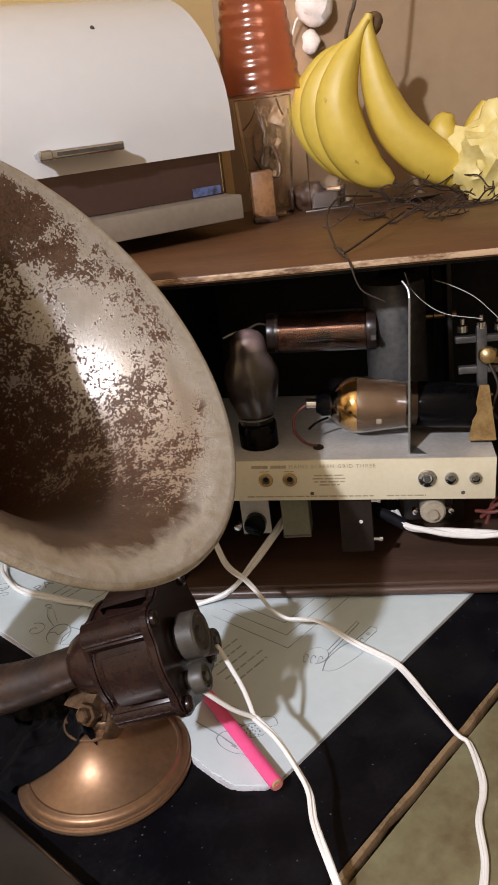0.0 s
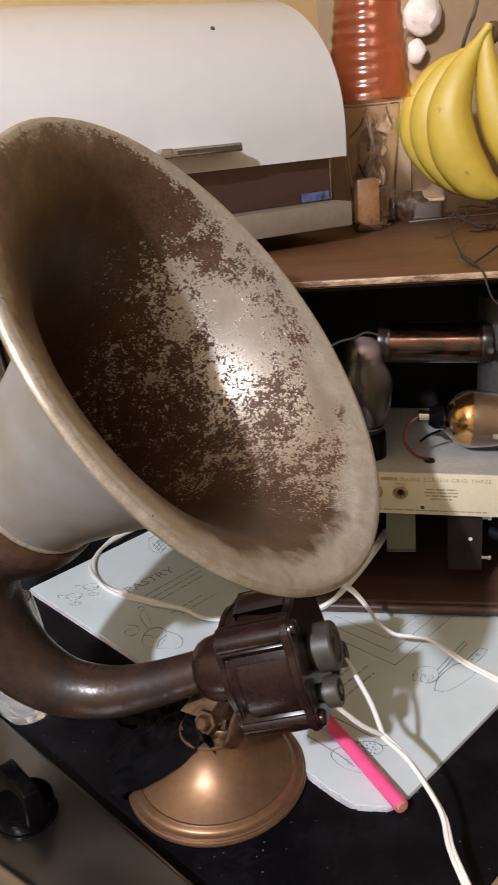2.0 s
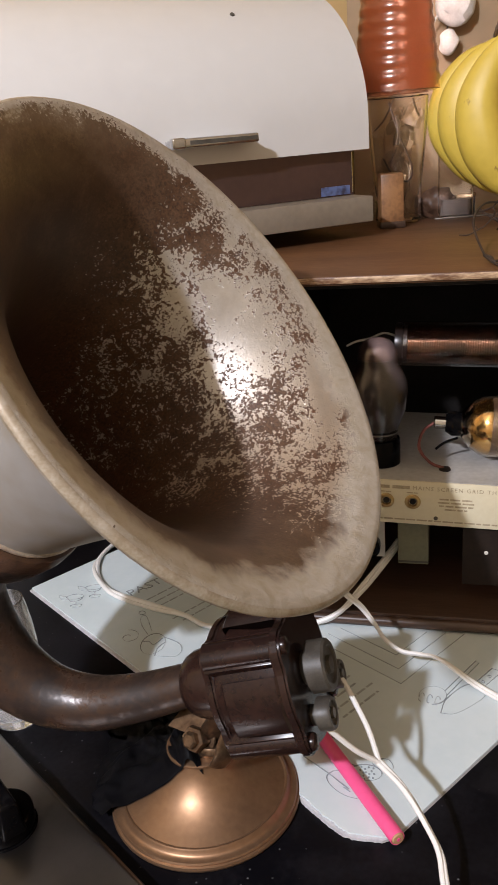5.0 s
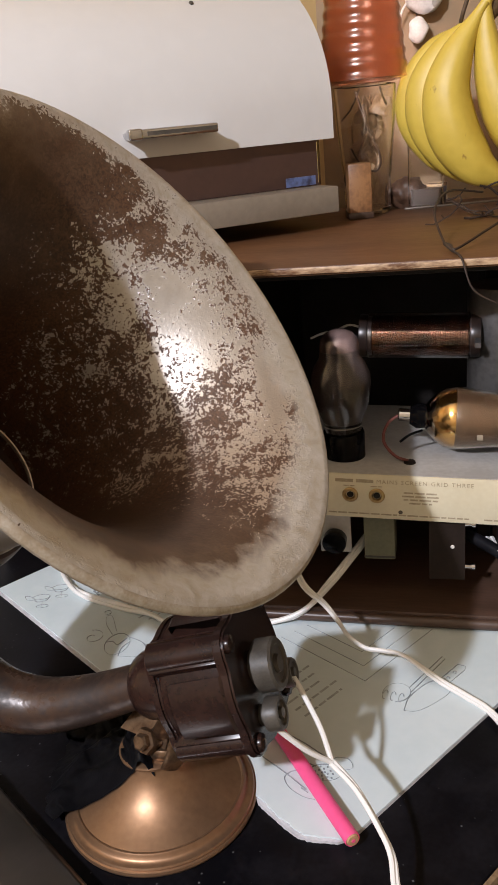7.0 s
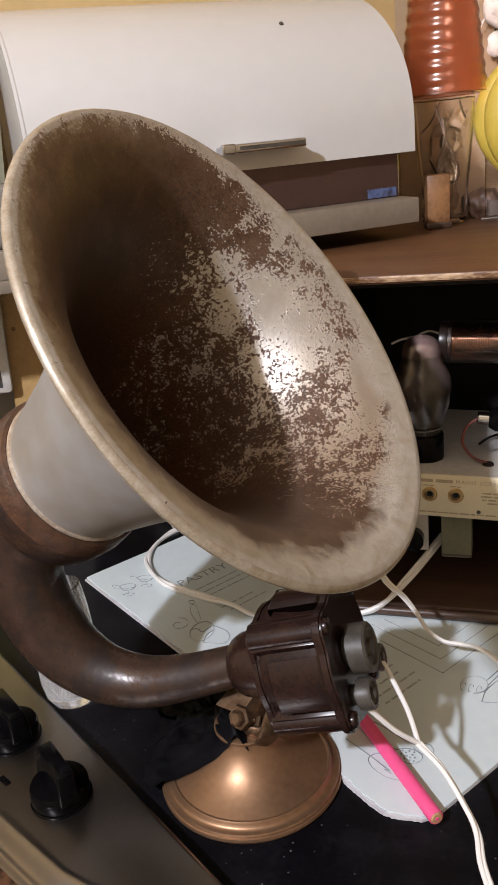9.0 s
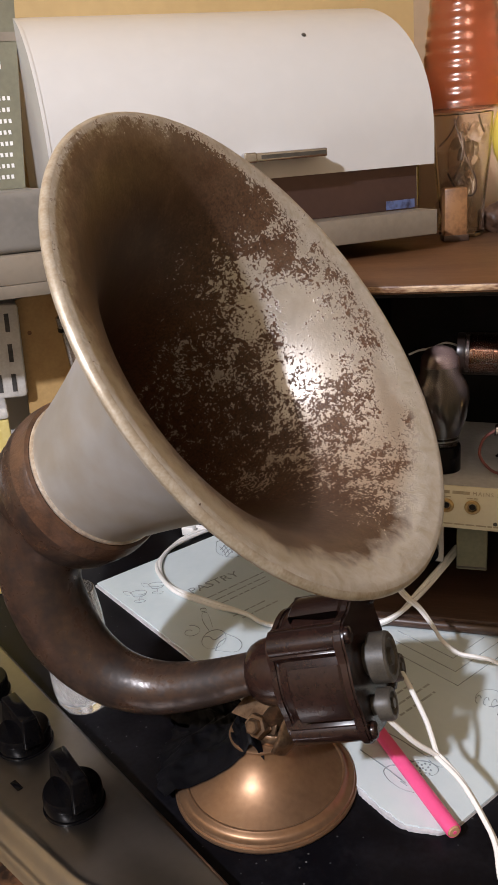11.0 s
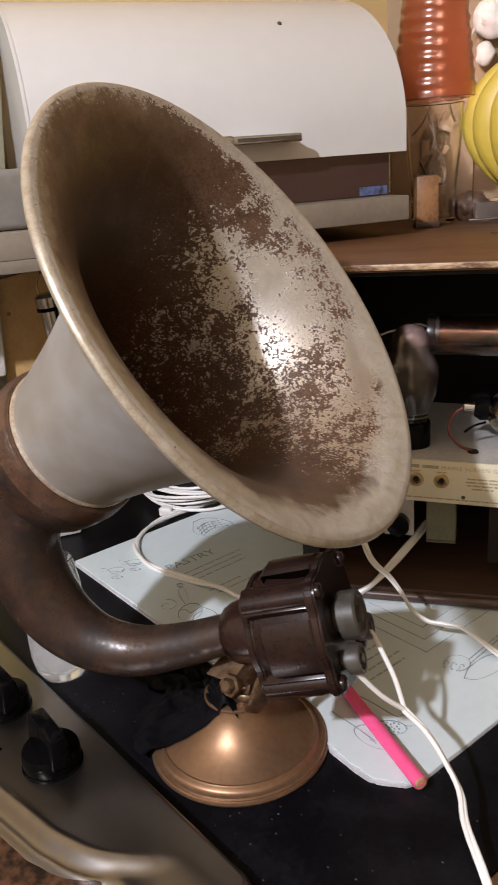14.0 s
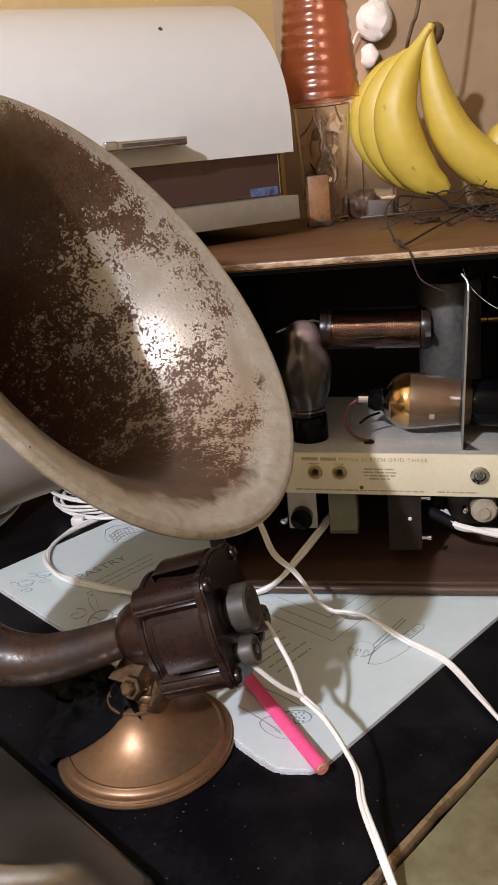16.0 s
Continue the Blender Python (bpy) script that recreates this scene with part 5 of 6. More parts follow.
def under_chassis():
    a = tagged(empty("speaker_socket", pose(0.0745, 0.212, 0.0)), "pale metal bracket with a round black control", "control")
    part("bracket", box(-0.0120, 0.0120, 0, 0.003, 0.050, 0.0865, 0.001), "chassis_top", a, "pale metal bracket")
    part("control", lathe([(0, 0), (0.0085, 0), (0.0090, 0.001), (0.0090, 0.009), (0.0075, 0.010), (0, 0.010)], 28), "knob", a, "round black knob", along((0, 0, 0.062), (0, -1, 0)))
    part("lug", lathe([(0, 0), (0.003, 0), (0.003, 0.006), (0, 0.007)], 12), "chrome", a, "", along((-0.015, 0.0, 0.060), (0, -1, 0)))
    b = tagged(empty("paper_condenser", pose(0.1080, 0.210, 0.0)), "dull green block condenser hung under the chassis", "condenser")
    part("case", box(-0.0115, 0.0115, 0, 0.022, 0.046, 0.0865, 0.001), "green_box", b)
    part("end_seam", box(-0.0117, 0.0117, -0.0002, 0.0222, 0.0475, 0.0490), "terminal", b)
    c = tagged(empty("smoothing_choke", pose(0.1575, 0.203, 0.0)), "dark brown laminated choke hung under the chassis", "choke")
    part("core", box(-0.0125, 0.0125, 0, 0.028, 0.036, 0.0860, 0.0012), "brown_box", c)
    for k in range(5):
        part("lamination", box(-0.0128, 0.0128, -0.0006 + 0.005 * k, 0.0008 + 0.005 * k, 0.0355, 0.0862), "brown_box", c)
    for z in (0.0775, 0.042):
        part("screw", lathe([(0, 0), (0.0022, 0), (0.0018, 0.005), (0.0028, 0.005), (0.0028, 0.0075), (0, 0.008)], 12), "chrome", c, "bright screw", along((0.0127, 0.008, z), (1, 0, 0)))
    part("rivet", lathe([(0, 0), (0.0016, 0), (0.0012, 0.0008), (0, 0.001)], 10), "flex", c, "", along((0.004, -0.0008, 0.063), (0, -1, 0)))
    d = tagged(empty("mains_switch", along((0.2180, 0.205, 0.0700), (0, -1, 0))), "round cream switch with bright terminals", "switch")
    part("body", lathe([(0, -0.012), (0.0095, -0.012), (0.0100, -0.010), (0.0100, 0.004), (0.0085, 0.006), (0.004, 0.0065), (0.004, 0.010), (0, 0.010)], 28), "old_cream", d, "yellowed cream moulded body")
    for x in (-0.014, 0.014):
        part("tag", lathe([(0, 0), (0.0022, 0), (0.0022, 0.006), (0, 0.007)], 10), "chrome", d, "", Matrix.Translation((x, 0, -0.002)))
        part("tag_arm", box(min(x, 0), max(x, 0), -0.001, 0.001, -0.003, -0.001), "chrome", d)
    e = tagged(empty("mains_transformer", pose(0.215, 0.30, 0.0155)), "black mains transformer standing in the cabinet", "transformer")
    part("core", box(-0.035, 0.035, -0.02, 0.035, 0, 0.055, 0.003), "brown_box", e)
    part("winding", box(-0.024, 0.024, -0.03, 0.045, 0.008, 0.048, 0.006), "coil_dark", e)
    f = tagged(empty("red_wires"), "loose dull red wires below the chassis", "wires")
    for k in range(3):
        part("wire", tube([(0.252 + 0.004 * k, 0.215, 0.062 - 0.006 * k), (0.268, 0.205 + 0.004 * k, 0.066 + 0.004 * k), (0.285, 0.208, 0.074 - 0.004 * k), (0.305, 0.225, 0.080)], 0.0016, 8, 6), "red_wire", f)
    g = tagged(empty("cap_lead"), "red and black lead from the valve cap", "wire")
    part("wire", tube([(0.1245, 0.236, 0.1545), (0.1150, 0.232, 0.1480), (0.1120, 0.228, 0.1360), (0.1200, 0.224, 0.1260), (0.1300, 0.222, 0.1225)], 0.0012, 8, 8), "red_wire", g, "faded red sleeve")
    part("wire", tube([(0.1400, 0.234, 0.1420), (0.1310, 0.230, 0.1400), (0.1240, 0.226, 0.1360)], 0.0010, 8, 6), "knob", g)
    part("grommet", lathe([(0, 0), (0.0045, 0), (0.0040, 0.0015), (0, 0.0018)], 16), "brown_box", g, "", pose(0.131, 0.2215, 0.1212))


radio_case()
chassis()
upright_valve()
lying_valve()
tuning_coil()
screen_plate()
screening_can()
reaction_parts()
under_chassis()
cabinet_flex = flex("cabinet_flex", [(0.1880, 0.226, 0.058), (0.1930, 0.212, 0.056), (0.2000, 0.206, 0.0540), (0.2130, 0.205, 0.0515), (0.2400, 0.205, 0.0475), (0.2700, 0.206, 0.0455), (0.310, 0.215, 0.044), (0.35, 0.25, 0.030), (0.37, 0.30, 0.018)], "thick white flex inside the open cabinet", 0.0023, 0.0018, 70)
part("sleeve", tube([(0.1660, 0.2330, 0.0610), (0.1800, 0.2220, 0.0585), (0.1900, 0.2140, 0.0563), (0.1965, 0.2085, 0.0547)], 0.0046, 14, 6), "black", cabinet_flex, "black cloth sleeve")


# ---- bread bin and shelf ----
def bread_bin():
    top = tagged(empty("bread_bin", SHELF), "white enamel roll-top bread bin on the grey shelf", "bread bin")
    U0, U1, V0, Z0 = -0.042, 0.296, 0.290, 0.3458

    def profile(inset):
        out = [(V0 + inset, Z0)]
        for i in range(17):
            a = radians(90) * i / 16
            out.append((V0 + inset + (0.165 - inset) * (1 - math.cos(a)), 0.372 + (0.124 - inset) * math.sin(a)))
        return out + [(V0 + 0.207, 0.496 - inset), (V0 + 0.207, Z0)]

    def slab(x0, x1, inset):
        bm = bmesh.new()
        f = bm.faces.new([bm.verts.new((x0, v, z)) for v, z in profile(inset)])
        r = bmesh.ops.extrude_face_region(bm, geom=[f])
        for v in r["geom"]:
            if isinstance(v, bmesh.types.BMVert):
                v.co.x = x1
        return bm
    part("lid", slab(U0 + 0.0022, U1, 0.0), "bin_white", top, "glossy white curved lid")
    part("end_cap", slab(U0, U0 + 0.0026, -0.0006), "bin_white", top)
    part("body", prism(rounded(U0 + 0.004, U1 - 0.006, V0 + 0.012, V0 + 0.18, 0.006, 6), 0.3079, 0.3454), "bin_dark", top, "dark glossy body below the lid")
    part("corner_line", tube([(U1 - 0.0110, V0 + 0.0122, 0.3100), (U1 - 0.0110, V0 + 0.0122, 0.3440)], 0.0005, 8, 1), "chrome", top, "thin bright corner seam")
    part("body_rim", box(U0 + 0.004, U1 - 0.012, V0 + 0.016, V0 + 0.18, 0.3420, 0.3456), "bin_grey", top)
    # blue patch low at the right end of the body
    part("blue_patch", box(U1 - 0.043, U1 - 0.0140, V0 + 0.0113, V0 + 0.0122, 0.3088, 0.3165), "mottled_blue", top, "small blue patch")
    h = part("handle", box(0.109, 0.181, V0 - 0.023, V0 - 0.016, 0.3598, 0.3668, 0.0014), "chrome", top, "chrome bar handle")
    part("handle_boss", box(0.1078, 0.1190, V0 - 0.0238, V0 - 0.0155, 0.3592, 0.3674, 0.0016, 3), "chrome", h, "bright end block")
    # flat dark strip gives the bar the shade of a hollow
    part("handle_shade_strip", box(0.1225, 0.1795, V0 - 0.0236, V0 - 0.0228, 0.3618, 0.3648), "terminal", h, "dark strip along the bar for the shade in its hollow")
    part("handle_plate", box(0.1095, 0.1805, V0 - 0.0165, V0 + 0.0015, 0.3630, 0.3650, 0.0004), "chrome", h)
    for x in (0.113, 0.177):
        part("handle_post", lathe([(0, 0), (0.0032, 0), (0.0032, 0.020), (0, 0.020)], 12), "chrome", h, "", along((x, V0 + 0.002, 0.3628), (0, -1, 0)))
    part("rivet", lathe([(0, 0), (0.0022, 0), (0.0016, 0.0009), (0, 0.001)], 12), "terminal", top, "small dark rivet", along((0.196, 0.3385, 0.4603), (0, -0.78, 0.62)))
    return top


bread_bin()
shelf = tagged(part("wall_shelf", box(-0.9, 0.288, 0.272, 0.4998, 0.2860, 0.3075, 0.001), "shelf", m=SHELF), "grey melamine wall shelf", "shelf", kind="structure")
part("batten", box(-0.9, 0.030, 0.0, 0.020, -0.0100, 0.0, 0.0006), "shelf", shelf, "", pose(0, 0.2722, 0.2859))
tin = tagged(empty("grey_tin", SHELF), "low grey metal tin on the shelf beside the bread bin", "tin")
part("tin_body", box(-0.300, -0.0445, 0.286, 0.4750, 0.3079, 0.3540, 0.006, 3), "tin_grey", tin)
CARTON = SHELF @ pose(-0.0540, 0.400, 0.3543) @ pose(0, 0, 0, 90, 0, 0)
carton = tagged(empty("olive_carton", CARTON), "flat olive green carton with rows of small white squares", "carton")
part("box", prism([(-0.140, 0.0), (0.0, 0.0), (0.0187, 0.180), (-0.140, 0.180)], -0.012, 0.0), "olive", carton)
squares = bmesh.new()
for r_ in range(8):
    for c_ in range(14):
        x, z = -0.0082 - 0.0040 * c_ + 0.0008 * (r_ % 2) + 0.00095 * r_, 0.0085 + 0.0091 * r_
        squares.faces.new([squares.verts.new(q) for q in ((x, z, 0.0004), (x - 0.0024, z, 0.0004), (x - 0.0024, z + 0.0034, 0.0004), (x, z + 0.0034, 0.0004))])
part("white_squares", squares, "flex", carton, "rows of small white squares")
part("white_band", prism([(-0.138, 0.1180), (0.0118, 0.1180), (0.0125, 0.1250), (-0.138, 0.1250)], 0.0003, 0.0006), "shelf", carton)
part("white_patch", prism(rounded(-0.030, -0.0040, 0.0950, 0.1060, 0.004), 0.0003, 0.0006), "flex", carton, "rounded white printed patch")


tagged(part("wall_splashback", box(-0.9, 0.020, 0.432, 0.4995, 0.1000, 0.2755), "bin_white", m=SHELF), "white painted wall under the shelf", "wall", kind="structure")
board = tagged(empty("pine_board", SHELF), "ochre varnished pine board hung under the shelf", "board")
part("plank", prism([(-0.0868, 0.1020), (0.018, 0.1020), (0.018, 0.2752), (0.0110, 0.2752), (-0.0804, 0.2589)], 0.0, 0.012, 0.001), "pine", board, m=pose(0, 0.397, 0, 90, 0, 0))
part("batten", box(-0.070, 0.010, 0.3972, 0.4318, 0.2300, 0.2550), "pine", board)
part("knot", lathe([(0, 0), (0.0020, 0), (0.0016, 0.0004), (0, 0.0005)], 12), "block_wood", board, "small dark knot", along((-0.0729, 0.3849, 0.2280), (0, -1, 0)))


def hanging_mill():
    top = tagged(empty("steel_utensil", SHELF @ pose(-0.0365, 0.352, 0.2040, 0, -5, 0) @ Matrix.Scale(0.92, 4)), "steel handled utensil hanging from a loop under the shelf", "utensil")
    part("handle", lathe([(0, -0.12), (0.0085, -0.12), (0.0095, -0.115), (0.0095, 0.030), (0.0115, 0.031), (0.0120, 0.044), (0.0085, 0.047), (0, 0.047)], 32), "satin", top, "polished steel handle")
    part("collar", lathe([(0.0118, 0.0305), (0.0122, 0.0305), (0.0122, 0.034), (0.0118, 0.034)], 32), "knob", top)
    part("loop", tube([(-0.006, 0, 0.045), (-0.0065, 0, 0.057), (0, 0, 0.066), (0.0065, 0, 0.057), (0.006, 0, 0.045)], 0.0013, 8, 8), "brass", top, "wire hanging loop")
    part("hook", tube([(0, 0, 0.0655), (-0.001, 0.001, 0.069), (-0.003, 0.002, 0.0735), (-0.004, 0.002, 0.0778)], 0.0011, 8, 6), "terminal", top)
    return top


def slotted_rack():
    top = tagged(empty("slotted_rack", SHELF @ pose(-0.1077, 0.372, 0.1730, 0, 3, 0)), "white plastic slotted rack on the wall", "rack")
    part("plate", box(-0.090, 0.0235, 0, 0.008, 0, 0.0865, 0.004), "shell", top)
    for r_ in range(3):
        for c_ in range(9):
            part("slot", box(0.0105 - 0.0125 * c_, 0.0145 - 0.0125 * c_, -0.0006, 0.0002, 0.0065 + 0.0275 * r_, 0.0230 + 0.0275 * r_), "screen", top)
    return top


hanging_mill()
slotted_rack()
sack = tagged(empty("printed_packet", SHELF @ pose(-0.060, 0.368, 0.0, 0, 0, 0)), "white paper packet with faint green print", "packet")
part("packet", box(-0.030, 0.022, 0, 0.0160, 0.0004, 0.136, 0.003), "shell", sack)
for k, (x, z) in enumerate(((-0.012, 0.122), (0.003, 0.112), (-0.002, 0.127))):
    part("printed_leaf", lathe([(0, 0), (0.0055 - 0.001 * k, 0), (0.0055 - 0.001 * k, 0.0003), (0, 0.0003)], 14), "leaf_print", sack, "faint green printed shape", along((x, -0.0001, z), (0, -1, 0)))
tub = tagged(empty("yellow_carton", SHELF @ pose(-0.124, 0.33, 0.0, 0, 0, 0)), "small yellow and white carton on the worktop", "carton")
part("carton_body", box(-0.040, 0.018, 0, 0.040, 0.0004, 0.1656, 0.002), "bag", tub)
part("carton_top", box(-0.041, 0.019, -0.001, 0.041, 0.1658, 0.1765, 0.003), "shell", tub, "white lid")


# ---- on top of the cabinet ----
def banana(parent, line, tip_at_end=True):
    bm = tube(line, None, 20, 7)
    bm.verts.ensure_lookup_table()
    for i, v in enumerate(bm.verts):        # five soft ridges
        q = 2 * math.pi * (i % 20) / 20
        c = sum((bm.verts[i - i % 20 + k].co for k in range(20)), Vector()) / 20 if i % 20 == 0 else c
        v.co = c + (v.co - c) * (1.03 + 0.045 * math.cos(5 * q))
    b = part("banana", bm, "banana", parent, sharp=70)
    e = line[-1]
    d = (Vector(line[-1][:3]) - Vector(line[-2][:3])).normalized()
    part("blossom_end", lathe([(0, -0.003), (0.0045, -0.003), (0.0035, 0.002), (0, 0.003)], 10), "banana_tip", b, "dark dry end", along(Vector(e[:3]), d))
    return b


def flat_to_top(px, py, r, y):
    """Places on the hanging bunch from its side view: unit steps right and down."""
    return (0.187 + 0.00056 * px - 0.000018 * py, y, 0.4455 - 0.00053 * py - 0.000075 * px, r * 0.00061)


def hanging_bunch():
    top = tagged(empty("banana_bunch"), "bunch of ripe yellow bananas hanging on a hook", "bananas", "banana bunches")
    for y, pts in ((0.476, ((4, 4, 6), (-10, 28, 9), (-38, 84, 24), (-52, 145, 34), (-38, 208, 37), (-4, 254, 30), (28, 272, 17), (42, 278, 8))),
                   (0.492, ((1, 8, 5), (-16, 32, 8), (-58, 78, 20), (-86, 138, 27), (-78, 200, 29), (-38, 252, 24), (2, 276, 13), (16, 280, 7))),
                   (0.508, ((-2, 12, 5), (-20, 36, 7), (-72, 74, 17), (-104, 130, 23), (-104, 190, 25), (-66, 246, 20), (-26, 276, 9))),
                   (0.480, ((8, -4, 6), (4, 16, 9), (8, 62, 17), (22, 124, 26), (50, 184, 33), (98, 230, 35), (152, 256, 28), (186, 262, 13), (196, 262, 7)))):
        banana(top, [flat_to_top(a, b, r, y + 0.00012 * a * 0) for a, b, r in pts])
    part("crown", tube([flat_to_top(-10, 40, 12, 0.488), flat_to_top(-2, 28, 16, 0.490), flat_to_top(8, 15, 16, 0.492), flat_to_top(18, 5, 15, 0.494), flat_to_top(26, 1, 9, 0.496)], None, 14, 5), "banana_tip", top, "dark brown crown")
    return top


def loose_bananas():
    top = tagged(empty("banana_bunch"), "second bunch of yellow bananas lying on the cabinet", "bananas", "banana bunches")
    banana(top, [(0.262, 0.500, 0.352, 0.006), (0.258, 0.502, 0.338, 0.015), (0.262, 0.505, 0.315, 0.019), (0.278, 0.508, 0.296, 0.018), (0.300, 0.510, 0.291, 0.008)])
    banana(top, [(0.300, 0.505, 0.358, 0.005), (0.290, 0.508, 0.335, 0.012), (0.292, 0.512, 0.312, 0.018), (0.310, 0.515, 0.293, 0.018), (0.335, 0.516, 0.289, 0.008)])
    return top


def yellow_bag():
    bm = bmesh.new()
    bmesh.ops.create_icosphere(bm, subdivisions=4, radius=1)
    for v in bm.verts:
        n_ = noise.noise(v.co * 2.2) * 0.35 + abs(noise.noise(v.co * 4.5)) * 0.30 + abs(noise.noise(v.co * 10)) * 0.07
        v.co = Vector((v.co.x * 0.042, v.co.y * 0.028, max(v.co.z, -0.8) * 0.040)) * (1 + n_)
    return tagged(part("yellow_bag", bm, "bag", m=pose(0.3080, 0.475, 0.309), sharp=40), "crumpled pale yellow paper bag", "bag")


hanging_bunch()
loose_bananas()
yellow_bag()
hook = tagged(empty("banana_hook"), "thin dull metal hook fixed to the wall", "hook")
part("rod", tube([(0.1745, 0.4960, 0.4260, 0.0016), (0.1690, 0.4905, 0.4290, 0.0018), (0.1700, 0.4860, 0.4360, 0.0018), (0.1745, 0.4840, 0.4490, 0.0018), (0.1811, 0.4820, 0.4691, 0.0018), (0.2020, 0.500, 0.585, 0.0018), (0.2030, 0.540, 0.605, 0.0018), (0.2030, 0.6395, 0.610, 0.0018)], None, 10, 8), "wire", hook, "thin wire bent to a hook")
part("rose", lathe([(0, 0), (0.010, 0), (0.009, 0.003), (0, 0.004)], 20), "terminal", hook, "", along((0.203, 0.6398, 0.610), (0, -1, 0)))


def orange_vase():
    top = tagged(empty("orange_vase", pose(0.080, 0.505, 0.2714)), "ribbed orange glass lamp shade over a clear jar", "vase")
    wall, inner = [], []
    for k in range(60):
        z = 0.121 + 0.0024 * k
        r = 0.0415 - 0.0095 * min(1.0, k / 46) - 0.0006 * k / 10
        r += 0.0007 * math.sin(2 * math.pi * z / 0.0118)
        wall.append((r, z))
    inner = [(r - 0.0025, z) for r, z in wall]
    part("shade", lathe([(0.030, 0.119)] + wall + inner[::-1] + [(0.030, 0.119)], 48), "orange", top, "ribbed orange glass", sharp=60).visible_shadow = False
    part("jar", lathe([(0, 0.0), (0.020, 0.0), (0.0225, 0.003), (0.0230, 0.030), (0.0275, 0.075), (0.0300, 0.116), (0.0285, 0.117), (0.0255, 0.075), (0.0210, 0.030), (0.020, 0.006), (0, 0.006)], 40), "clear", top, "clear glass jar").visible_shadow = False
    for k in range(4):
        a = k * 1.7
        part("stalk", tube([(0.008 * math.cos(a), 0.008 * math.sin(a), 0.008), (0.014 * math.cos(a + 0.6), 0.012 * math.sin(a + 0.6), 0.045), (0.013 * math.cos(a + 1.6), 0.012 * math.sin(a + 1.6), 0.080), (0.006 * math.cos(a), 0.006 * math.sin(a), 0.108)], 0.0009, 6, 6), "dry_leaf", top, "thin dried stalk")
    for k, loop in enumerate((((-0.006, -0.020, 0.112), (0.004, -0.022, 0.080), (0.015, -0.020, 0.052), (0.010, -0.020, 0.040), (-0.004, -0.020, 0.048), (-0.012, -0.018, 0.062)),
                              ((-0.020, -0.014, 0.088), (-0.010, -0.019, 0.098), (-0.002, -0.021, 0.114)), ((0.001, -0.021, 0.100), (0.003, -0.022, 0.085), (0.001, -0.022, 0.074)), ((0.016, -0.018, 0.114), (0.018, -0.018, 0.106), (0.021, -0.015, 0.098)))):
        part("ribbon", tube(loop, (0.0013, 0.0011, 0.0020, 0.0012)[k], 8, 8, flat=0.5), "twig_brown", top, "curled dark brown ribbon")
    rnd = random.Random(8)
    for k in range(5):
        film = bmesh.new()
        bmesh.ops.create_grid(film, x_segments=8, y_segments=8, size=0.013 - 0.001 * k)
        for v in film.verts:
            v.co.z = 0.0045 * noise.noise(Vector((v.co.x * 120 + k * 7, v.co.y * 120, k))) + 0.002 * noise.noise(Vector((v.co.x * 300, v.co.y * 300, k)))
        bmesh.ops.solidify(film, geom=film.faces[:], thickness=0.0004)
        part("paper_scrap", film, "dry_leaf", top, "crumpled tan paper scrap", Matrix.Translation((-0.012 + 0.007 * k, -0.004 + 0.003 * (k % 2), 0.030 + 0.017 * k)) @ pose(0, 0, 0, rnd.uniform(60, 110), rnd.uniform(-40, 40), rnd.uniform(0, 90)))
    rnd = random.Random(4)
    for k in range(9):
        a, z = k * 2.4, 0.020 + 0.010 * k
        leaf = lathe([(0, 0.0), (0.006, 0.0008), (0.0095, 0.0002), (0.0098, 0.0006), (0.006, 0.0013), (0, 0.0006)], 14)
        for v in leaf.verts:
            v.co.y *= 0.62
            v.co.z += 22 * v.co.x * v.co.x
        part("dry_leaf", leaf, "dry_leaf", top, "papery dried leaf", Matrix.Translation((0.009 * math.cos(a), 0.009 * math.sin(a), z)) @ pose(0, 0, 0, rnd.uniform(50, 120), rnd.uniform(-60, 60), rnd.uniform(0, 180)))
    return top


orange_vase()
block = tagged(empty("wooden_block", pose(0.0760, 0.463, 0.2714, 0, 0, 14)), "small worn orange-brown wooden block", "block")
part("block", box(-0.011, 0.011, -0.010, 0.010, 0, 0.050, 0.002), "block_wood", block)
part("block_foot", box(-0.012, 0.012, -0.011, 0.011, 0.0, 0.006, 0.001), "wood_dark", block)
bottle = tagged(empty("glass_bottle", pose(0.136, 0.520, 0.2714)), "small clear glass bottle with a dark base", "bottle")
part("glass_wall", prism(rounded(-0.017, 0.017, -0.012, 0.012, 0.004), 0.0, 0.088, 0.001), "clear", bottle).visible_shadow = False
part("contents", prism(rounded(-0.014, 0.014, -0.009, 0.009, 0.003), 0.003, 0.018), "murky", bottle, "murky brown contents")


def brown_pouch():
    bm = bmesh.new()
    bmesh.ops.create_icosphere(bm, subdivisions=4, radius=1)
    for v in bm.verts:
        k = 1 + 0.22 * noise.noise(v.co * 1.8) + 0.10 * noise.noise(v.co * 5) + 0.05 * noise.noise(v.co * 13)
        v.co = Vector((v.co.x * 0.019, v.co.y * 0.016, max(v.co.z, -0.85) * 0.016)) * k
    return tagged(part("brown_pouch", bm, "lump", m=pose(0.1180, 0.528, 0.2852), sharp=60), "crumpled dark brown pouch on the cabinet", "pouch")


brown_pouch()
pot = tagged(empty("small_pot", pose(0.1460, 0.545, 0.2714)), "small slate-blue pot with a tan lid", "pot")
part("pot_body", lathe([(0, 0), (0.0085, 0), (0.0092, 0.001), (0.0098, 0.017), (0.0090, 0.0175), (0, 0.0175)], 28), "lid_blue", pot)
part("pot_rim", lathe([(0.0088, 0.0176), (0.0100, 0.0176), (0.0104, 0.0190), (0.0100, 0.0205), (0, 0.0210)], 28), "dry_leaf", pot, "tan rounded lid")


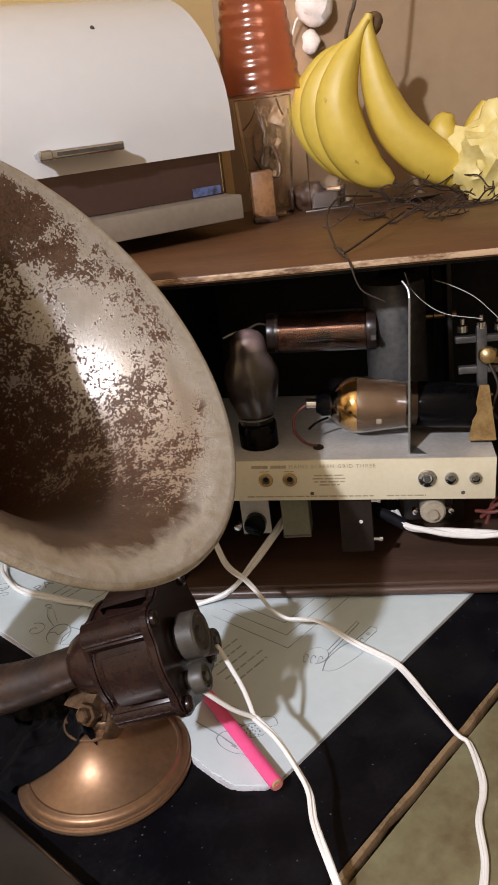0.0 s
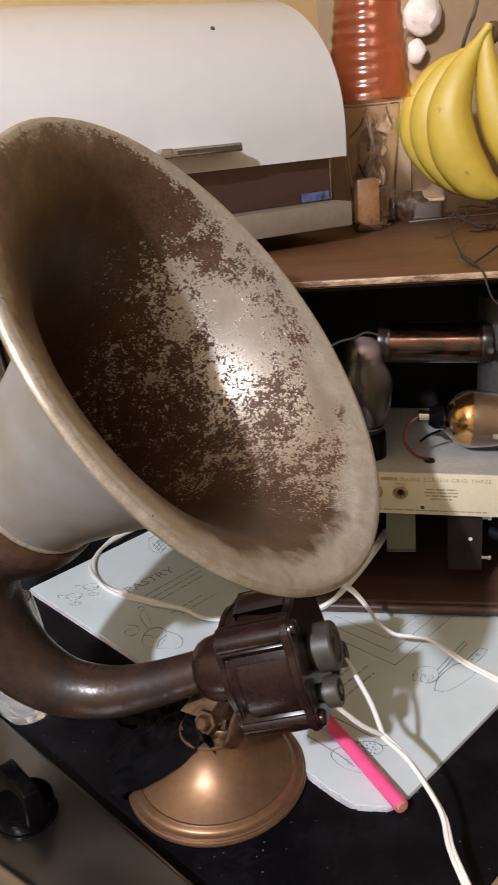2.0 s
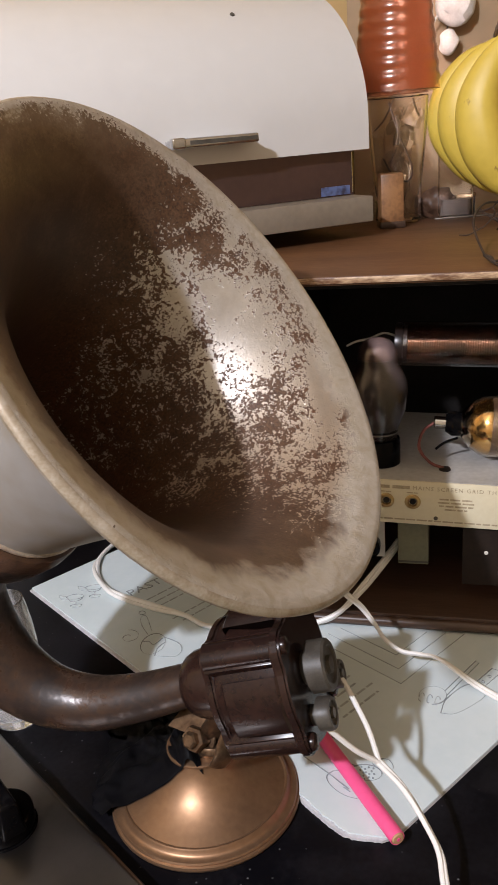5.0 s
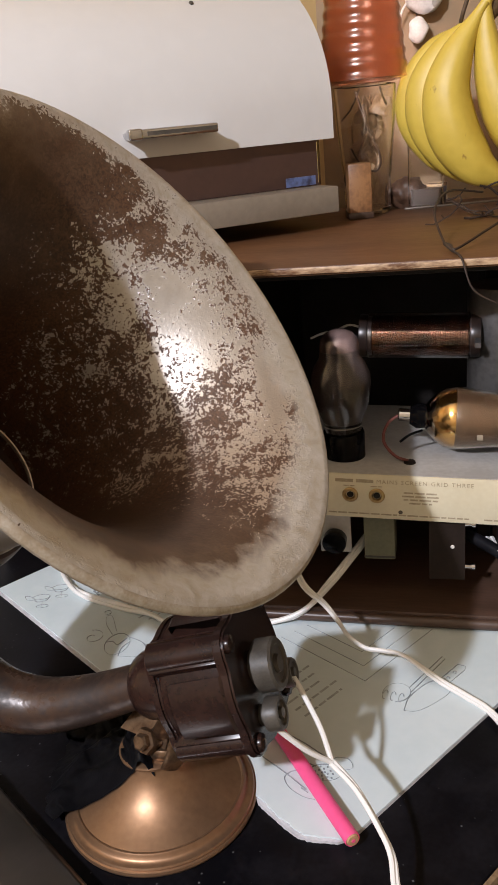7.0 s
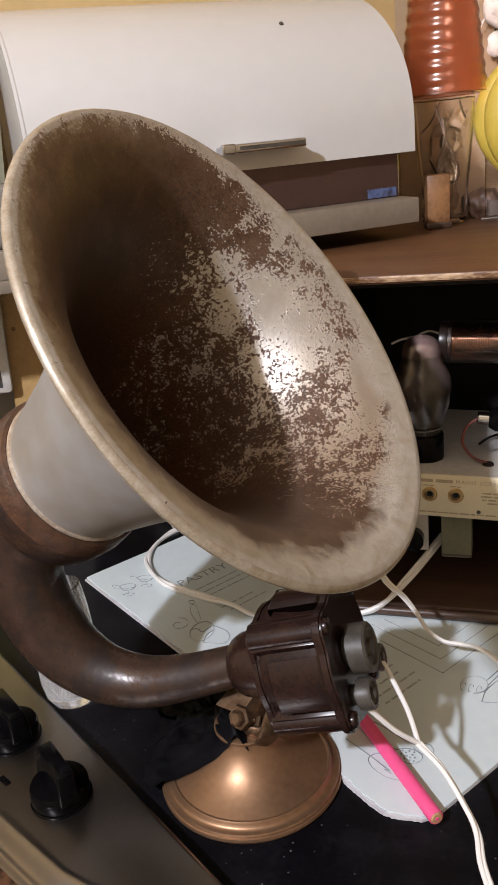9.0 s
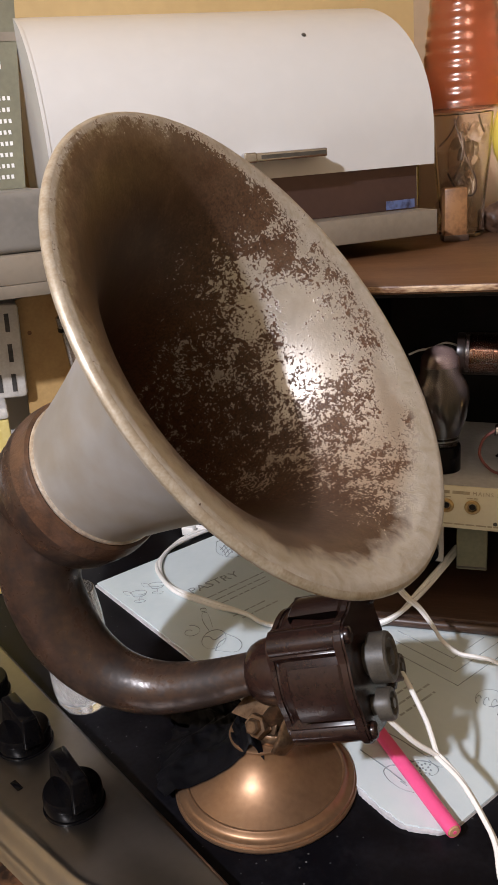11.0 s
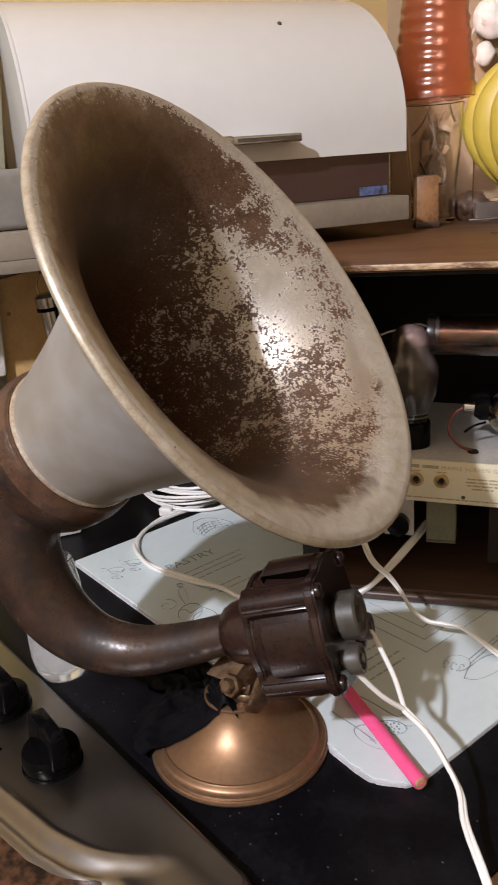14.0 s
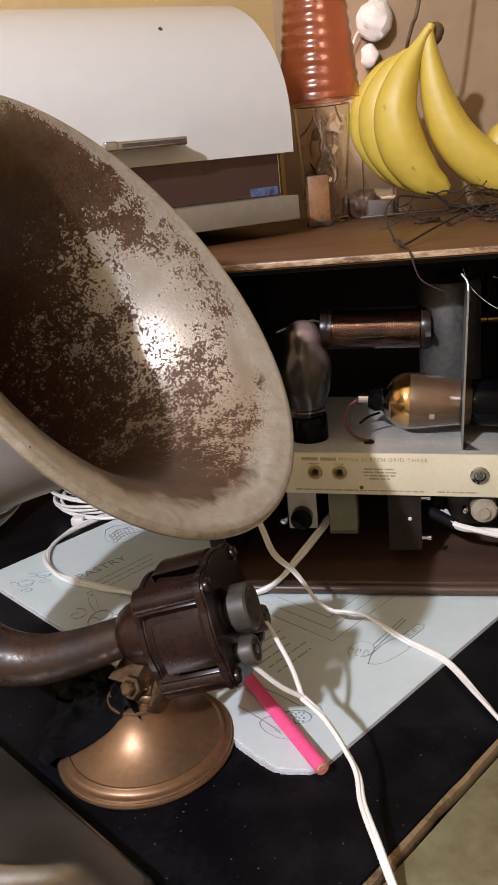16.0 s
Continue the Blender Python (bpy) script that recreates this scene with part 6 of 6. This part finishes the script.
def ornament():
    top = tagged(empty("shell_ornament", pose(0.1346, 0.625, 0.475)), "white sea shell ornament hanging on the wall", "ornament")
    bm = bmesh.new()
    bmesh.ops.create_icosphere(bm, subdivisions=3, radius=1)
    for v in bm.verts:
        k = 1 + 0.10 * math.sin(9 * math.atan2(v.co.z, v.co.x)) * abs(v.co.y) + 0.18 * noise.noise(v.co * 1.6)
        v.co = Vector((v.co.x * 0.021, v.co.y * 0.013, v.co.z * 0.021)) * k
    part("shell", bm, "shell", top)
    bm = bmesh.new()
    bmesh.ops.create_icosphere(bm, subdivisions=3, radius=1)
    for v in bm.verts:
        k = 1 + 0.12 * math.sin(12 * math.atan2(v.co.x, v.co.z + 1.2))
        v.co = Vector((v.co.x * 0.010 * k, v.co.y * 0.006, v.co.z * 0.013)) + Vector((-0.008, 0, -0.035))
    part("shell", bm, "shell", top)
    part("cord", tube([(-0.010, 0, -0.025), (-0.006, 0, 0.0), (0.0, 0.004, 0.03), (0.002, 0.010, 0.09), (0.002, 0.0145, 0.13)], 0.0009, 6, 6), "twig", top)
    part("cord", tube([(-0.012, 0, -0.004), (-0.022, 0, -0.012), (-0.030, 0.004, -0.030)], 0.0012, 6, 6), "shell", top)
    return top


ornament()


def twigs():
    top = tagged(empty("dry_twigs", pose(0.205, 0.430, 0.2714)), "tangle of dark dry twigs lying under the bananas", "twigs")
    rnd = random.Random(11)
    for k in range(19):
        x, y, a = rnd.uniform(-0.050, 0.045), rnd.uniform(-0.080, 0.030), rnd.uniform(-0.7, 0.7)
        ln, z, curl = rnd.uniform(0.05, 0.12), rnd.uniform(0.002, 0.019), rnd.uniform(-3.4, 3.4)
        pts, px_, py_ = [], x, y
        for i in range(9):
            t = i / 8
            pts.append((px_, py_, max(0.0012, z + 0.012 * math.sin(3.1 * t + k) + rnd.uniform(-0.003, 0.003)), 0.0009 - 0.0004 * t))
            px_ += ln / 8 * math.cos(a + curl * t)
            py_ += ln / 8 * math.sin(a + curl * t)
        part("twig", tube(pts, None, 6, 4), "twig", top)
        for i in (2, 4, 6):
            p = pts[i]
            q = rnd.uniform(0, 6.28)
            part("thorn", tube([p[:3], (p[0] + 0.005 * math.cos(q), p[1] + 0.005 * math.sin(q), p[2] + rnd.uniform(0.001, 0.006))], 0.0006, 5, 1), "twig", top)
    part("twig", tube([(-0.020, -0.060, 0.024, 0.0009), (-0.046, -0.100, 0.030, 0.0009), (-0.056, -0.150, 0.022, 0.0009), (-0.050, -0.185, 0.006, 0.0009), (-0.044, -0.212, 0.0024, 0.0009), (-0.038, -0.233, 0.0005, 0.0008), (-0.031, -0.241, -0.018, 0.0006), (-0.015, -0.242, -0.028, 0.0005)], None, 6, 6), "twig", top, "long twig drooping over the cabinet edge")
    part("twig", tube([(-0.049, -0.190, 0.004, 0.0012), (-0.045, -0.198, 0.003, 0.0018), (-0.041, -0.204, 0.002, 0.0010), (-0.020, -0.165, 0.008, 0.0010), (0.006, -0.090, 0.012, 0.0010)], None, 6, 6), "twig", top)
    return top


twigs()
spoon = tagged(empty("steel_spoon", pose(0.190, 0.492, 0.2716, 0, 0, 12)), "dull steel spoon lying on the cabinet", "spoon")
part("handle", box(-0.075, 0.02, -0.003, 0.003, 0.003, 0.0048, 0.0006), "steel", spoon)
bm = lathe([(0.0005, 0.001), (0.010, 0.0018), (0.017, 0.005), (0.0175, 0.0056), (0.016, 0.0052), (0.009, 0.0028), (0.0005, 0.002)], 28)
for v in bm.verts:
    v.co.x = v.co.x * 1.5 + 0.042
part("bowl", bm, "steel", spoon)
